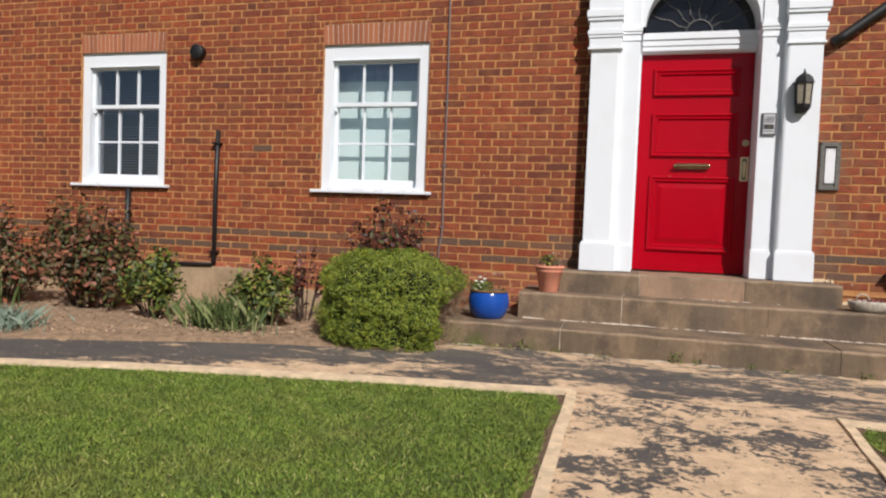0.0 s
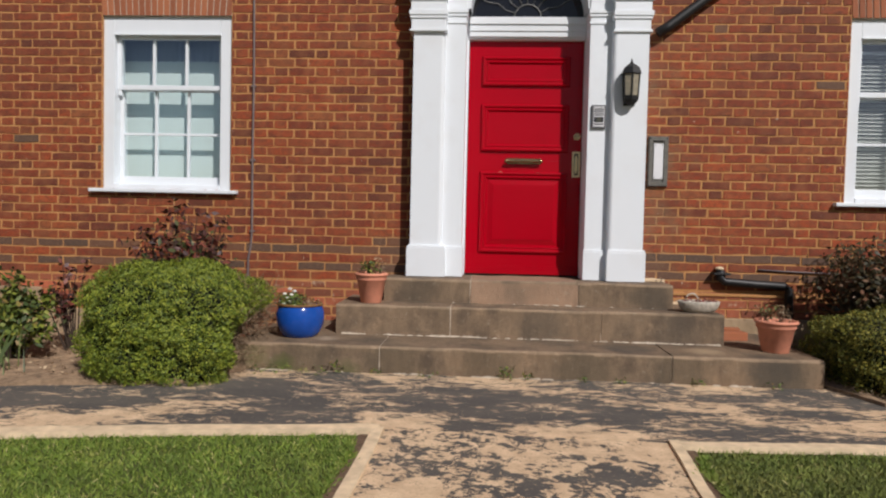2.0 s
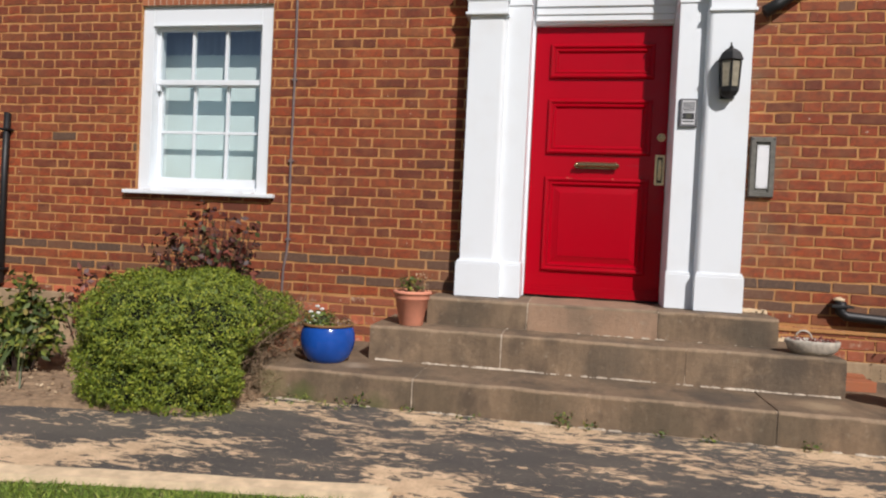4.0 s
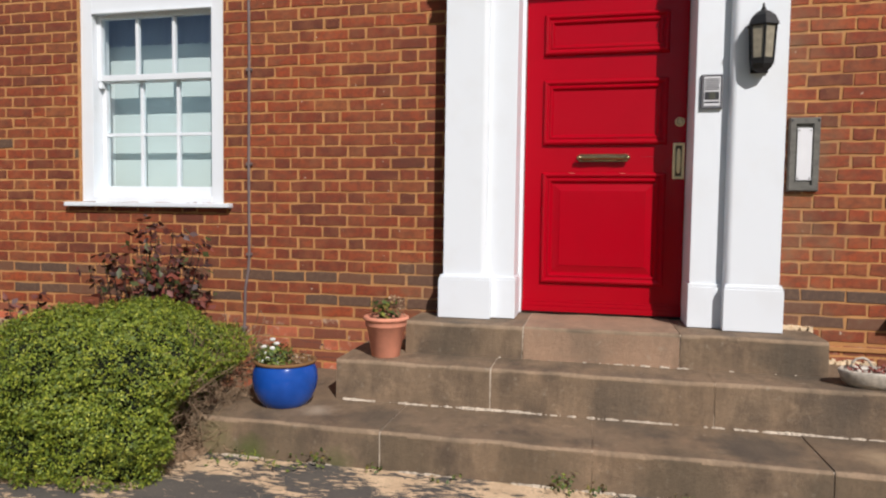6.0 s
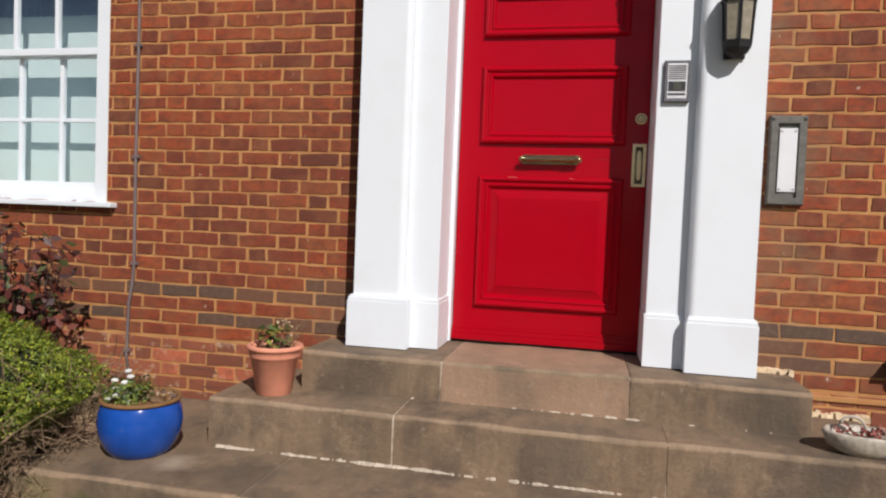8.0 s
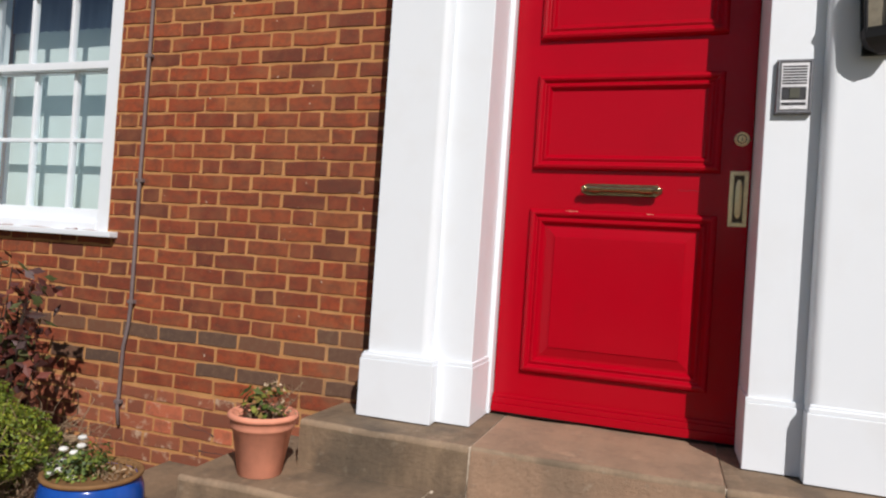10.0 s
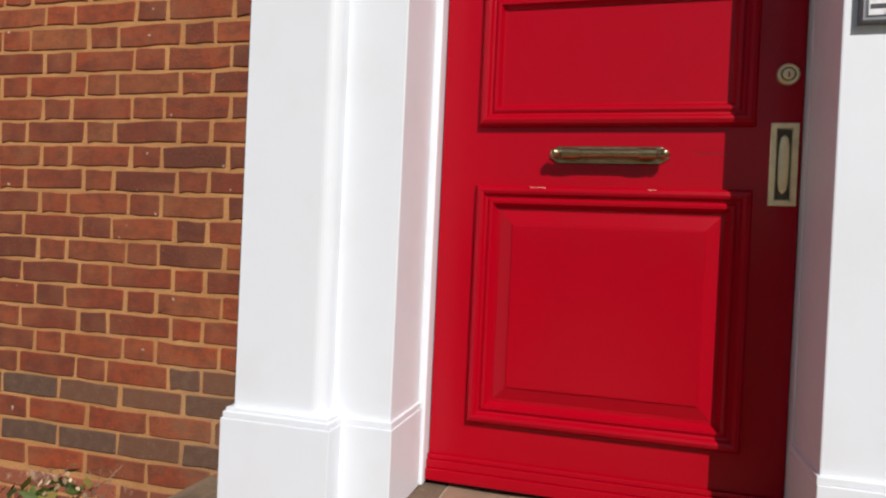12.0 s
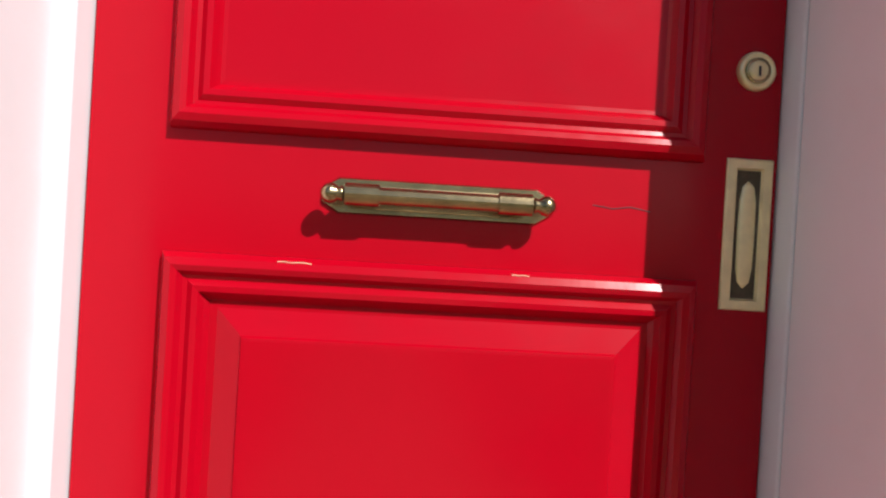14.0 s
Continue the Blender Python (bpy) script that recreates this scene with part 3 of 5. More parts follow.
structure("pavement_door", skewed(strip(-0.31, 1.08, lambda x: -14.0, lambda x: lawn_edge(x) + 0.05, G + 0.002, 24, 90, 0.08, 0.006), lambda x: (x + 0.31) / 1.39), M_PATH, "sandy worn tarmac path leading to the front door", "path")
structure("soil_bed_left", strip(-14, -1.42, bed_edge, lambda x: -0.19, G + 0.02, 90, 16, 0.1, 0.05), M_BED, "dry sandy soil of the flower bed by the wall", "soil")
structure("soil_bed_right", strip(2.42, 9, bed_edge, lambda x: -0.19, G + 0.02, 40, 12, 0.1, 0.05), M_BED, "dry sandy soil of the flower bed by the wall", "soil")
structure("kerb_cross_left", strip(-14, -0.34, lambda x: lawn_edge(x) - 0.015, lambda x: lawn_edge(x) + 0.085, G + 0.012, 130, 2, 0.1, 0.006), M_KERB, "sandy concrete edging between path and lawn", "kerb")
structure("kerb_cross_right", strip(1.09, 14, lambda x: lawn_edge(x) - 0.01, lambda x: lawn_edge(x) + 0.06, G + 0.012, 110, 2, 0.1, 0.006), M_KERB, "sandy concrete edging between path and lawn", "kerb")


def long_kerb(name, x0, x1, y0, y1, lean):
    bm = boxes((x0, x1, y0, y1, G - 0.1, G + 0.014))
    bmesh.ops.subdivide_edges(bm, edges=[e for e in bm.edges if abs(e.verts[0].co.y - e.verts[1].co.y) > 1], cuts=40)
    for v in bm.verts:
        v.co.x += 0.008 * noise.noise((v.co.y * 3, x0, v.co.z * 7)) + lean * min(0, v.co.y - y1)
        v.co.z += 0.006 * noise.noise((v.co.y * 5, x0 * 3, 2))
    structure(name, bm, M_KERB, "narrow sandy concrete edging strip beside the door path", "kerb")


long_kerb("kerb_path_left", -0.368, -0.309, -14.0, -2.56, 0.0)
long_kerb("kerb_path_right", 1.078, 1.128, -14.0, PIVOT, LEAN)

lawn_a = structure("lawn_left", strip(-14, -0.385, lambda x: -14.0, lambda x: lawn_edge(x) - 0.034, G - 0.010, 90, 40, 0.06, 0.004), M_TURF, "short green mown lawn with dry patches", "lawn")
lawn_b = structure("lawn_right", skewed(strip(1.13, 14, lambda x: -14.0, lambda x: lawn_edge(x) - 0.034, G - 0.010, 90, 40, 0.06, 0.004), near_path), M_TURF, "short green mown lawn with dry patches", "lawn")


structure("soil_strip_left", strip(-0.42, -0.369, lambda x: -14.0, lambda x: -2.66, G + 0.004, 3, 60, 0.06, 0.01), M_SOIL, "narrow strip of bare brown soil along the lawn edge", "soil")
structure("soil_strip_right", skewed(strip(1.129, 1.18, lambda x: -14.0, lambda x: -2.70, G + 0.004, 3, 60, 0.06, 0.01), lambda x: 1.0), M_SOIL, "narrow strip of bare brown soil along the lawn edge", "soil")


def lawn_places(n, x0, x1, y0):
    x = rng.uniform(x0, x1, n)
    top = np.interp(x, LAWN_X, LAWN_Y) - 0.045
    y = top - (top - y0) * rng.random(n) ** 1.0
    far_x, far_y = (x - x0 if x0 < 0 else x1 - x), y - y0
    keep = rng.random(n) < np.clip(far_x / 1.1, 0, 1) * np.clip(far_y / 1.1, 0, 1)
    x, y = x[keep], y[keep]
    if x0 > 0:
        x = x + LEAN * np.minimum(0, y - PIVOT) * np.clip((4.5 - x) / 3.35, 0, 1)
    return np.stack([x, y, np.full(len(x), G - 0.012)], 1)


for parent, n, span, turf in ((lawn_a, 265000, (-6.0, -0.43, -6.0), M_GRASS), (lawn_b, 115000, (1.18, 4.4, -5.9), M_GRASS_DRY)):
    g = part("grass", blades("grass", lawn_places(n, *span), 0.021, 0.0048, turf, 1.3), turf, parent)
    tagged(g, "short green grass blades", "", "", "stuff")

# ragged blades leaning over the soil beside the door path
n = 5200
y = rng.uniform(-5.4, -2.8, n)
depth = np.abs(rng.normal(size=n)) * 0.022 * (0.6 + 1.2 * np.array([max(0.0, noise.noise((v * 6.0, 2.5, 0.3))) for v in y]))
for parent, x in ((lawn_a, -0.435 + depth), (lawn_b, 1.19 - depth + LEAN * np.minimum(0, y - PIVOT))):
    g = part("edge_grass", blades("edge_grass", np.stack([x, y, np.full(n, G - 0.004)], 1), 0.026, 0.005, M_GRASS, 1.3), M_GRASS, parent)
    tagged(g, "ragged grass blades along the lawn edge", "", "", "stuff")

structure("plinth_left", boxes((-11, -3.72, -0.235, -0.196, 0.05, 0.555), bevel=0.01), M_RENDER, "sandy cement render along the foot of the wall", "plinth")
structure("plinth_middle", boxes((-3.71, -2.05, -0.225, -0.196, 0.05, 0.375), bevel=0.01), M_RENDER, "sandy cement render along the foot of the wall", "plinth")
structure("plinth_right", boxes((2.0, 9, -0.225, -0.196, 0.05, 0.46), bevel=0.01), M_RENDER, "sandy cement render along the foot of the wall", "plinth")


# ---- door surround ----
MID = 0.4925


def mirrored(x0, x1, side):
    return (x0, x1) if side < 0 else (2 * MID - x1, 2 * MID - x0)


def rounded_shaft(a, b, soft_x, front):
    """A pilaster shaft with its edge towards the door rounded over."""
    bm = boxes((a, b, front, -0.199, 1.0, 2.76))
    edge = [e for e in bm.edges if all(abs(v.co.x - soft_x) < 1e-4 and abs(v.co.y - front) < 1e-4 for v in e.verts)]
    bmesh.ops.bevel(bm, geom=edge, offset=0.034, segments=7, affect="EDGES", profile=0.5)
    return bm


surround = thing("door_surround", (MID, -0.3, 0.75), "white painted door surround with two pilasters and a fanlight arch", "door surround")
for side in (-1, 1):
    a, b = (-0.449, -0.188) if side < 0 else (1.163, 1.447)
    shaft = part("pilaster", rounded_shaft(a, b, b if side < 0 else a, -0.358 if side < 0 else -0.372), M_WHITE, surround)
    a, b = (-0.474, -0.155) if side < 0 else (1.160, 1.470)
    part("plinth_block", boxes((a, b, -0.386, -0.199, 0.752, 0.985), (a + 0.004, b - 0.004, -0.382, -0.199, 0.985, 1.002), (a + 0.009, b - 0.009, -0.376, -0.199, 1.0, 1.012), bevel=0.003), M_WHITE, shaft)
    caps = []
    for z0, z1, o in ((2.755, 2.775, 0.012), (2.775, 2.86, 0.0), (2.86, 2.885, 0.01), (2.885, 2.925, 0.018), (2.925, 3.01, 0.004), (3.01, 3.04, 0.02), (3.04, 3.10, 0.03), (3.10, 3.22, 0.012), (3.22, 3.26, 0.03), (3.26, 3.8, 0.0)):
        a, b = mirrored(-0.47 - o, -0.187 + min(o, 0.012), side)
        caps.append((a, b, -0.377 - o, -0.199, z0, z1))
    part("capital", boxes(*caps, bevel=0.003), M_WHITE, shaft)
    # inner strip with its own foot and impost, and the deep reveal behind it
    a, b = (-0.192, -0.022) if side < 0 else (0.988, 1.177)
    strip_part = part("inner_pilaster", boxes((a, b, -0.298, -0.05, 1.0, 2.84), bevel=0.004), M_WHITE, surround)
    a, b = (-0.192, -0.012) if side < 0 else (0.980, 1.177)
    part("plinth_block", boxes((a, b, -0.314, -0.05, 0.752, 0.985), (a, b - 0.003 if side < 0 else b, -0.309, -0.05, 0.985, 1.003), bevel=0.003), M_WHITE, strip_part)
    imp = []
    for z0, z1, o in ((2.84, 2.86, 0.008), (2.86, 2.90, 0.0), (2.90, 2.925, 0.01), (2.925, 2.955, 0.018), (2.955, 2.985, 0.008), (2.985, 3.8, -0.002)):
        a, b = (-0.190, -0.022 + max(o, 0) * 0.8) if side < 0 else (0.988 - max(o, 0) * 0.8, 1.175)
        imp.append((a, b, -0.298 - o, -0.05, z0, z1))
    part("impost", boxes(*imp, bevel=0.003), M_WHITE, strip_part)
    a, b = mirrored(-0.262, -0.002, side)
    part("door_frame", boxes((a, b, -0.048, 0.06, 0.752, 3.0), bevel=0.006), M_WHITE, surround)
part("entablature", boxes((-0.56, 1.545, -0.42, -0.199, 3.8, 4.05), (-0.62, 1.605, -0.5, -0.199, 4.05, 4.14), bevel=0.006), M_WHITE, surround)
part("transom", boxes((-0.002, 0.987, -0.05, 0.06, 2.782, 2.965), (-0.002, 0.987, -0.072, -0.05, 2.80, 2.845), (-0.002, 0.987, -0.082, -0.05, 2.845, 2.90), (-0.002, 0.987, -0.095, -0.05, 2.90, 2.962), bevel=0.005), M_WHITE, surround)


def fanlight():
    # arch panel with a half-round opening
    bm = bmesh.new()
    r, zc, n = 0.478, 2.968, 32
    front = [(MID + r * math.cos(math.pi * i / n), zc + r * math.sin(math.pi * i / n)) for i in range(n + 1)]
    outer = []
    for x, z in front:
        dx, dz = x - MID, z - zc
        k = min(0.515 / max(abs(dx), 1e-6), 0.84 / max(abs(dz), 1e-6))
        outer.append((MID + dx * k, zc + dz * k))
    rows = []
    for pts, y in ((outer, -0.28), (front, -0.28), (front, -0.012)):
        rows.append([bm.verts.new((x, y, z)) for x, z in pts])
    for p, q in zip(rows, rows[1:]):
        for i in range(n):
            bm.faces.new((p[i], p[i + 1], q[i + 1], q[i]))
    arch = part("arch_panel", bm, M_WHITE, surround)
    bm = bmesh.new()
    c = bm.verts.new((MID, -0.015, zc - 0.004))
    ring = [bm.verts.new((MID + (r + 0.01) * math.cos(math.pi * i / n), -0.015, zc - 0.004 + (r + 0.01) * math.sin(math.pi * i / n))) for i in range(n + 1)]
    for p, q in zip(ring, ring[1:]):
        bm.faces.new((c, p, q))
    part("fan_pane", bm, M_FANGLASS, surround)
    bm = bmesh.new()
    zb = zc + 0.005
    tube([(MID + 0.115 * math.cos(math.pi * i / 12), -0.024, zb + 0.115 * math.sin(math.pi * i / 12)) for i in range(13)], 0.006, 6, bm)
    for i in range(1, 8):
        a = math.pi * i / 8
        d = Vector((math.cos(a), 0, math.sin(a)))
        side = Vector((-math.sin(a), 0, math.cos(a)))
        o = Vector((MID, -0.024, zb))
        tube([o + d * 0.115, o + d * 0.19 + side * 0.012, o + d * 0.28 - side * 0.014, o + d * 0.37 + side * 0.008, o + d * 0.47], 0.0045, 5, bm)
    part("tracery", bm, M_FANBAR, surround, "grey sunburst tracery", True)


fanlight()

# ---- front door ----
door = thing("front_door", (0.495, 0.02, 0.76), "closed glossy red panelled front door with brass fittings", "door")
leaf = part("door_leaf", boxes((0.002, 0.985, 0.0, 0.045, 0.765, 2.78), bevel=0.002), M_RED, door)
MOULD = [(-0.004, 0.001), (-0.003, -0.012), (0.004, -0.024), (0.014, -0.028), (0.022, -0.025), (0.028, -0.016), (0.034, -0.014), (0.042, -0.019), (0.050, -0.018), (0.056, -0.008), (0.060, -0.003)]
for z0, z1, raised in ((2.395, 2.645, False), (1.832, 2.235, False), (0.953, 1.653, True)):
    prof = list(MOULD)
    if raised:
        prof += [(0.063, 0.001), (0.066, 0.002), (0.109, -0.0105), (0.111, -0.0140), (0.116, -0.0145)]
    else:
        prof += [(0.066, -0.002)]
    part("panel", rect_sweep(0.118, 0.868, z0, z1, prof), M_RED, door)
part("weatherboard", boxes((0.0, 0.985, -0.028, 0.0, 0.765, 0.80), (0.0, 0.985, -0.020, 0.0, 0.80, 0.825), (0.0, 0.985, -0.012, 0.0, 0.825, 0.84), bevel=0.003), M_RED, door)
# solid near-black strip that paints the shade below the door leaf
part("gap_shade_strip", boxes((0.0, 0.985, 0.004, 0.05, 0.752, 0.765)), M_DARKPLASTIC, door, "dark strip standing for the shade in the gap under the door")


def letter_plate():
    x0, x1, z, h = 0.326, 0.657, 1.748, 0.026
    bm = bmesh.new()
    out = [(x0, z - 0.010), (x0 + 0.024, z - h), (x1 - 0.024, z - h), (x1, z - 0.010), (x1, z + 0.010), (x1 - 0.024, z + h), (x0 + 0.024, z + h), (x0, z + 0.010)]
    lo = [bm.verts.new((x, 0.0, zz)) for x, zz in out]
    hi = [bm.verts.new((MID + (x - MID) * 0.985, -0.006, z + (zz - z) * 0.9)) for x, zz in out]
    for i in range(8):
        j = (i + 1) % 8
        bm.faces.new((lo[i], lo[j], hi[j], hi[i]))
    bm.faces.new(hi)
    plate = part("letter_plate", bm, M_BRASS, door, "brass letter plate with a pull bar")
    part("flap", boxes((x0 + 0.075, x1 - 0.075, -0.010, -0.005, z - 0.018, z + 0.016), bevel=0.002), M_BRASS, plate)
    part("pull_bar", tube([(x0 + 0.07, -0.042, z), (x1 - 0.07, -0.042, z)], 0.0115, 20), M_BRASS, plate)
    for sx, d in ((x0 + 0.052, -1), (x1 - 0.052, 1)):
        part("bar_socket", tube([(sx - d * 0.030 - 0.002, -0.042, z), (sx - d * 0.030 + 0.002, -0.042, z), (sx + d * 0.014, -0.042, z)], 0.0150, 20), M_BRASS, plate)
        part("bar_post", tube([(sx, -0.005, z - 0.002), (sx, -0.04, z)], 0.011, 12), M_BRASS, plate, "", True)
        k = lathe([(0.001, 0), (0.008, 0.001), (0.011, 0.004), (0.008, 0.008), (0.013, 0.014), (0.0145, 0.02), (0.012, 0.027), (0.006, 0.032), (0.001, 0.033)], 16)
        bmesh.ops.transform(k, matrix=Matrix.Translation((sx + d * 0.015, -0.042, z)) @ Matrix.Rotation(radians(90 * d), 4, "Y"), verts=k.verts[:])
        part("finial_knob", k, M_BRASS, plate, "", True)


letter_plate()
part("hairline_crack", tube([(0.715, -0.0002, 1.757), (0.745, -0.0002, 1.753), (0.77, -0.0002, 1.757), (0.80, -0.0002, 1.752)], 0.0009, 5), M_DARKPLASTIC, door, "hairline crack in the paint")
pull = part("flush_pull", rect_sweep(0.909, 0.978, 1.617, 1.838, [(0, 0.001), (0.0, -0.003), (0.002, -0.005), (0.014, -0.005), (0.016, -0.001), (0.018, 0.0002)], False), M_BRASS_PALE, door, "pale brass flush pull plate")
# an almost flat inset, set off from the plate by darker brass
part("recess", rect_sweep(0.926, 0.961, 1.634, 1.821, [(0, -0.001), (0.003, -0.0006), (0.006, -0.0004)]), M_BRASS_DARK, pull, "dark brass recess")
k = lathe([(0.001, -0.078), (0.009, -0.070), (0.0125, -0.05), (0.0135, 0), (0.0125, 0.05), (0.009, 0.070), (0.001, 0.078)], 16, (0.9435, 0.0, 1.7275))
for v in k.verts:
    v.co.y = v.co.y * 0.22 - 0.0005
part("finger_grip", k, M_BRASS_PALE, pull, "worn pale brass grip", True)
k = lathe([(0.001, -0.012), (0.010, -0.012), (0.0135, -0.011), (0.015, -0.007), (0.019, -0.0065), (0.022, -0.009), (0.026, -0.008), (0.029, -0.003), (0.029, 0.001)], 32)
bmesh.ops.transform(k, matrix=Matrix.Translation((0.944, 0.0, 1.966)) @ Matrix.Rotation(radians(-90), 4, "X"), verts=k.verts[:])
lock = part("lock_cylinder", k, M_BRASS_PALE, door, "round brass lock cylinder", True)
k = lathe([(0.0155, -0.0088), (0.0185, -0.0088), (0.0190, -0.0060), (0.0150, -0.0060)], 32)
bmesh.ops.transform(k, matrix=Matrix.Translation((0.944, 0.0, 1.966)) @ Matrix.Rotation(radians(-90), 4, "X"), verts=k.verts[:])
part("lock_ring", k, M_BRASS, lock, "tarnished brass ring", True)
for x0, x1 in ((0.275, 0.322), (0.600, 0.625)):
    part("paint_scuff", tube([(x0 + (x1 - x0) * i / 5, -0.0238, 1.6500 + 0.0008 * math.sin(i * 2.3)) for i in range(6)], 0.0007, 5), M_KERB, door, "pale scuff worn through the red paint")
part("keyhole", boxes((0.9425, 0.9455, -0.0135, -0.0115, 1.957, 1.971)), M_DARKPLASTIC, lock)


# ---- stone steps ----
def stone(bm_span, parent, material, seed, skew=0.0):
    bm = boxes(bm_span)
    along = [e for e in bm.edges if abs(e.verts[0].co.x - e.verts[1].co.x) > 0.1 and e.verts[0].co.y < bm_span[2] + 0.01 and e.verts[1].co.y < bm_span[2] + 0.01]
    bmesh.ops.bevel(bm, geom=along, offset=0.02, segments=4, affect="EDGES", profile=0.55)
    long_edges = [e for e in bm.edges if abs(e.verts[0].co.x - e.verts[1].co.x) > 0.3]
    bmesh.ops.subdivide_edges(bm, edges=long_edges, cuts=14)
    for v in bm.verts:
        p = v.co * 5 + Vector((seed, seed * 2, 0))
        v.co += Vector((noise.noise(p), noise.noise(p + Vector((9, 0, 0))), noise.noise(p + Vector((0, 9, 0))))) * 0.006
        v.co.x += skew * (v.co.y - bm_span[2])
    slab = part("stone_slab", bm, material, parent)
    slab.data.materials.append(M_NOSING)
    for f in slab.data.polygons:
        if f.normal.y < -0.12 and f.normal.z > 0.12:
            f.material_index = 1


STEPS = [
    ("lower", G - 0.06, 0.338, -1.337, [-1.545, -0.532, 0.460, 1.44, 2.428], -0.19),
    ("middle", 0.30, 0.563, -0.857, [-0.945, -0.075, 1.05, 1.945], -0.205),
    ("upper", 0.52, 0.748, -0.567, [-0.625, 0.067, 0.915, 1.65], 0.05),
]
steps = thing("stone_steps", (MID, -0.8, G), "three weathered brown sandstone steps up to the front door", "steps")
for n, (which, z0, z1, front, cuts, back) in enumerate(STEPS):
    for i, (a, b) in enumerate(zip(cuts, cuts[1:])):
        stone((a + 0.0022, b - 0.0022, front, back, z0, z1), steps, M_STONE_PINK if (n == 2 and i == 1) else M_STONE, 3.7 * n + i)


def mortar_line(x0, x1, y, z, fill):
    """A crumbling ridge of pale mortar that comes and goes along a joint."""
    verts, faces = [], []
    x, last = x0, None
    while x < x1:
        h = noise.noise((x * 4.3, z * 20, 0.5)) + 0.7 * noise.noise((x * 21, z * 9, 3.1)) + 0.5 * noise.noise((x * 70, z * 3, 7.7)) + fill
        if h > 0:
            h, d = min(0.011, 0.009 * h), min(0.017, 0.003 + 0.013 * h)
            d += 0.004 * noise.noise((x * 95, z, 1.2))
            i = len(verts)
            verts += [(x, y - d, z - 0.004), (x, y - d * 0.55, z + h * 0.8), (x, y + 0.012, z + h)]
            if last is not None:
                faces += [(last, i, i + 1, last + 1), (last + 1, i + 1, i + 2, last + 2)]
            last = i
        else:
            last = None
        x += 0.006
    return mesh_from("mortar_line", verts, faces, M_LIME)


for span in ((-0.90, 1.92, -0.860, 0.341, 0.42), (-0.55, 1.6, -0.570, 0.566, -0.25), (-1.4, 2.4, -1.340, G + 0.003, -0.15)):
    tagged(part("mortar_line", mortar_line(*span), M_KERB, steps, "pale crumbling mortar along the joint"), "", "", "", "stuff")
for x0, x1, y, z in ((1.475, 1.66, -0.205, 0.756), (1.70, 1.98, -0.208, 0.57)):
    bm = bmesh.new()
    for i in range(14):
        x = x0 + (x1 - x0) * i / 13
        v = box(bm, x - 0.014, x + 0.014, y - rng.uniform(0.005, 0.03), y + 0.02, z - 0.012, z + rng.uniform(0.004, 0.022))
        for q in v:
            q.co += Vector(rng.normal(size=3) * 0.004)
    part("mortar_fillet", bm, M_KERB, steps, "pale mortar smeared along the wall joint")
for n, (which, z0, z1, front, cuts, back) in enumerate(STEPS):
    for x in cuts[1:-1]:
        bm = boxes((x - 0.0045, x + 0.0045, front + 0.0035, back - 0.02, z0 + 0.005, z1 - 0.005))
        bmesh.ops.subdivide_edges(bm, edges=[e for e in bm.edges if abs(e.verts[0].co.z - e.verts[1].co.z) > 0.1], cuts=9)
        for v in bm.verts:
            v.co.x += 0.0022 * noise.noise((x * 3, v.co.y * 40, v.co.z * 45))
            v.co.y += 0.005 * abs(noise.noise((x * 7, 1.3, v.co.z * 38)))
        part("joint_mortar", bm, M_LIME, steps, "thin pale mortar between two slabs")
structure("trim_mortar_ledge", boxes((1.69, 4.2, -0.213, -0.199, 0.638, 0.664), bevel=0.005), M_MORTAR, "narrow tan mortar ledge low on the brick wall", "trim")


for pts in ([(-1.60, 0.408), (-1.55, 0.415), (-1.49, 0.416)], [(-1.40, 0.414), (-1.33, 0.411), (-1.27, 0.416), (-1.20, 0.412)], [(-1.47, 0.525), (-1.41, 0.508), (-1.35, 0.512), (-1.29, 0.490)]):
    bm = tube([(x, -0.1985, z) for x, z in pts], 0.004, 5)
    tagged(part("crack", bm, M_DARKPLASTIC, wall, "dark open crack in the brickwork"))


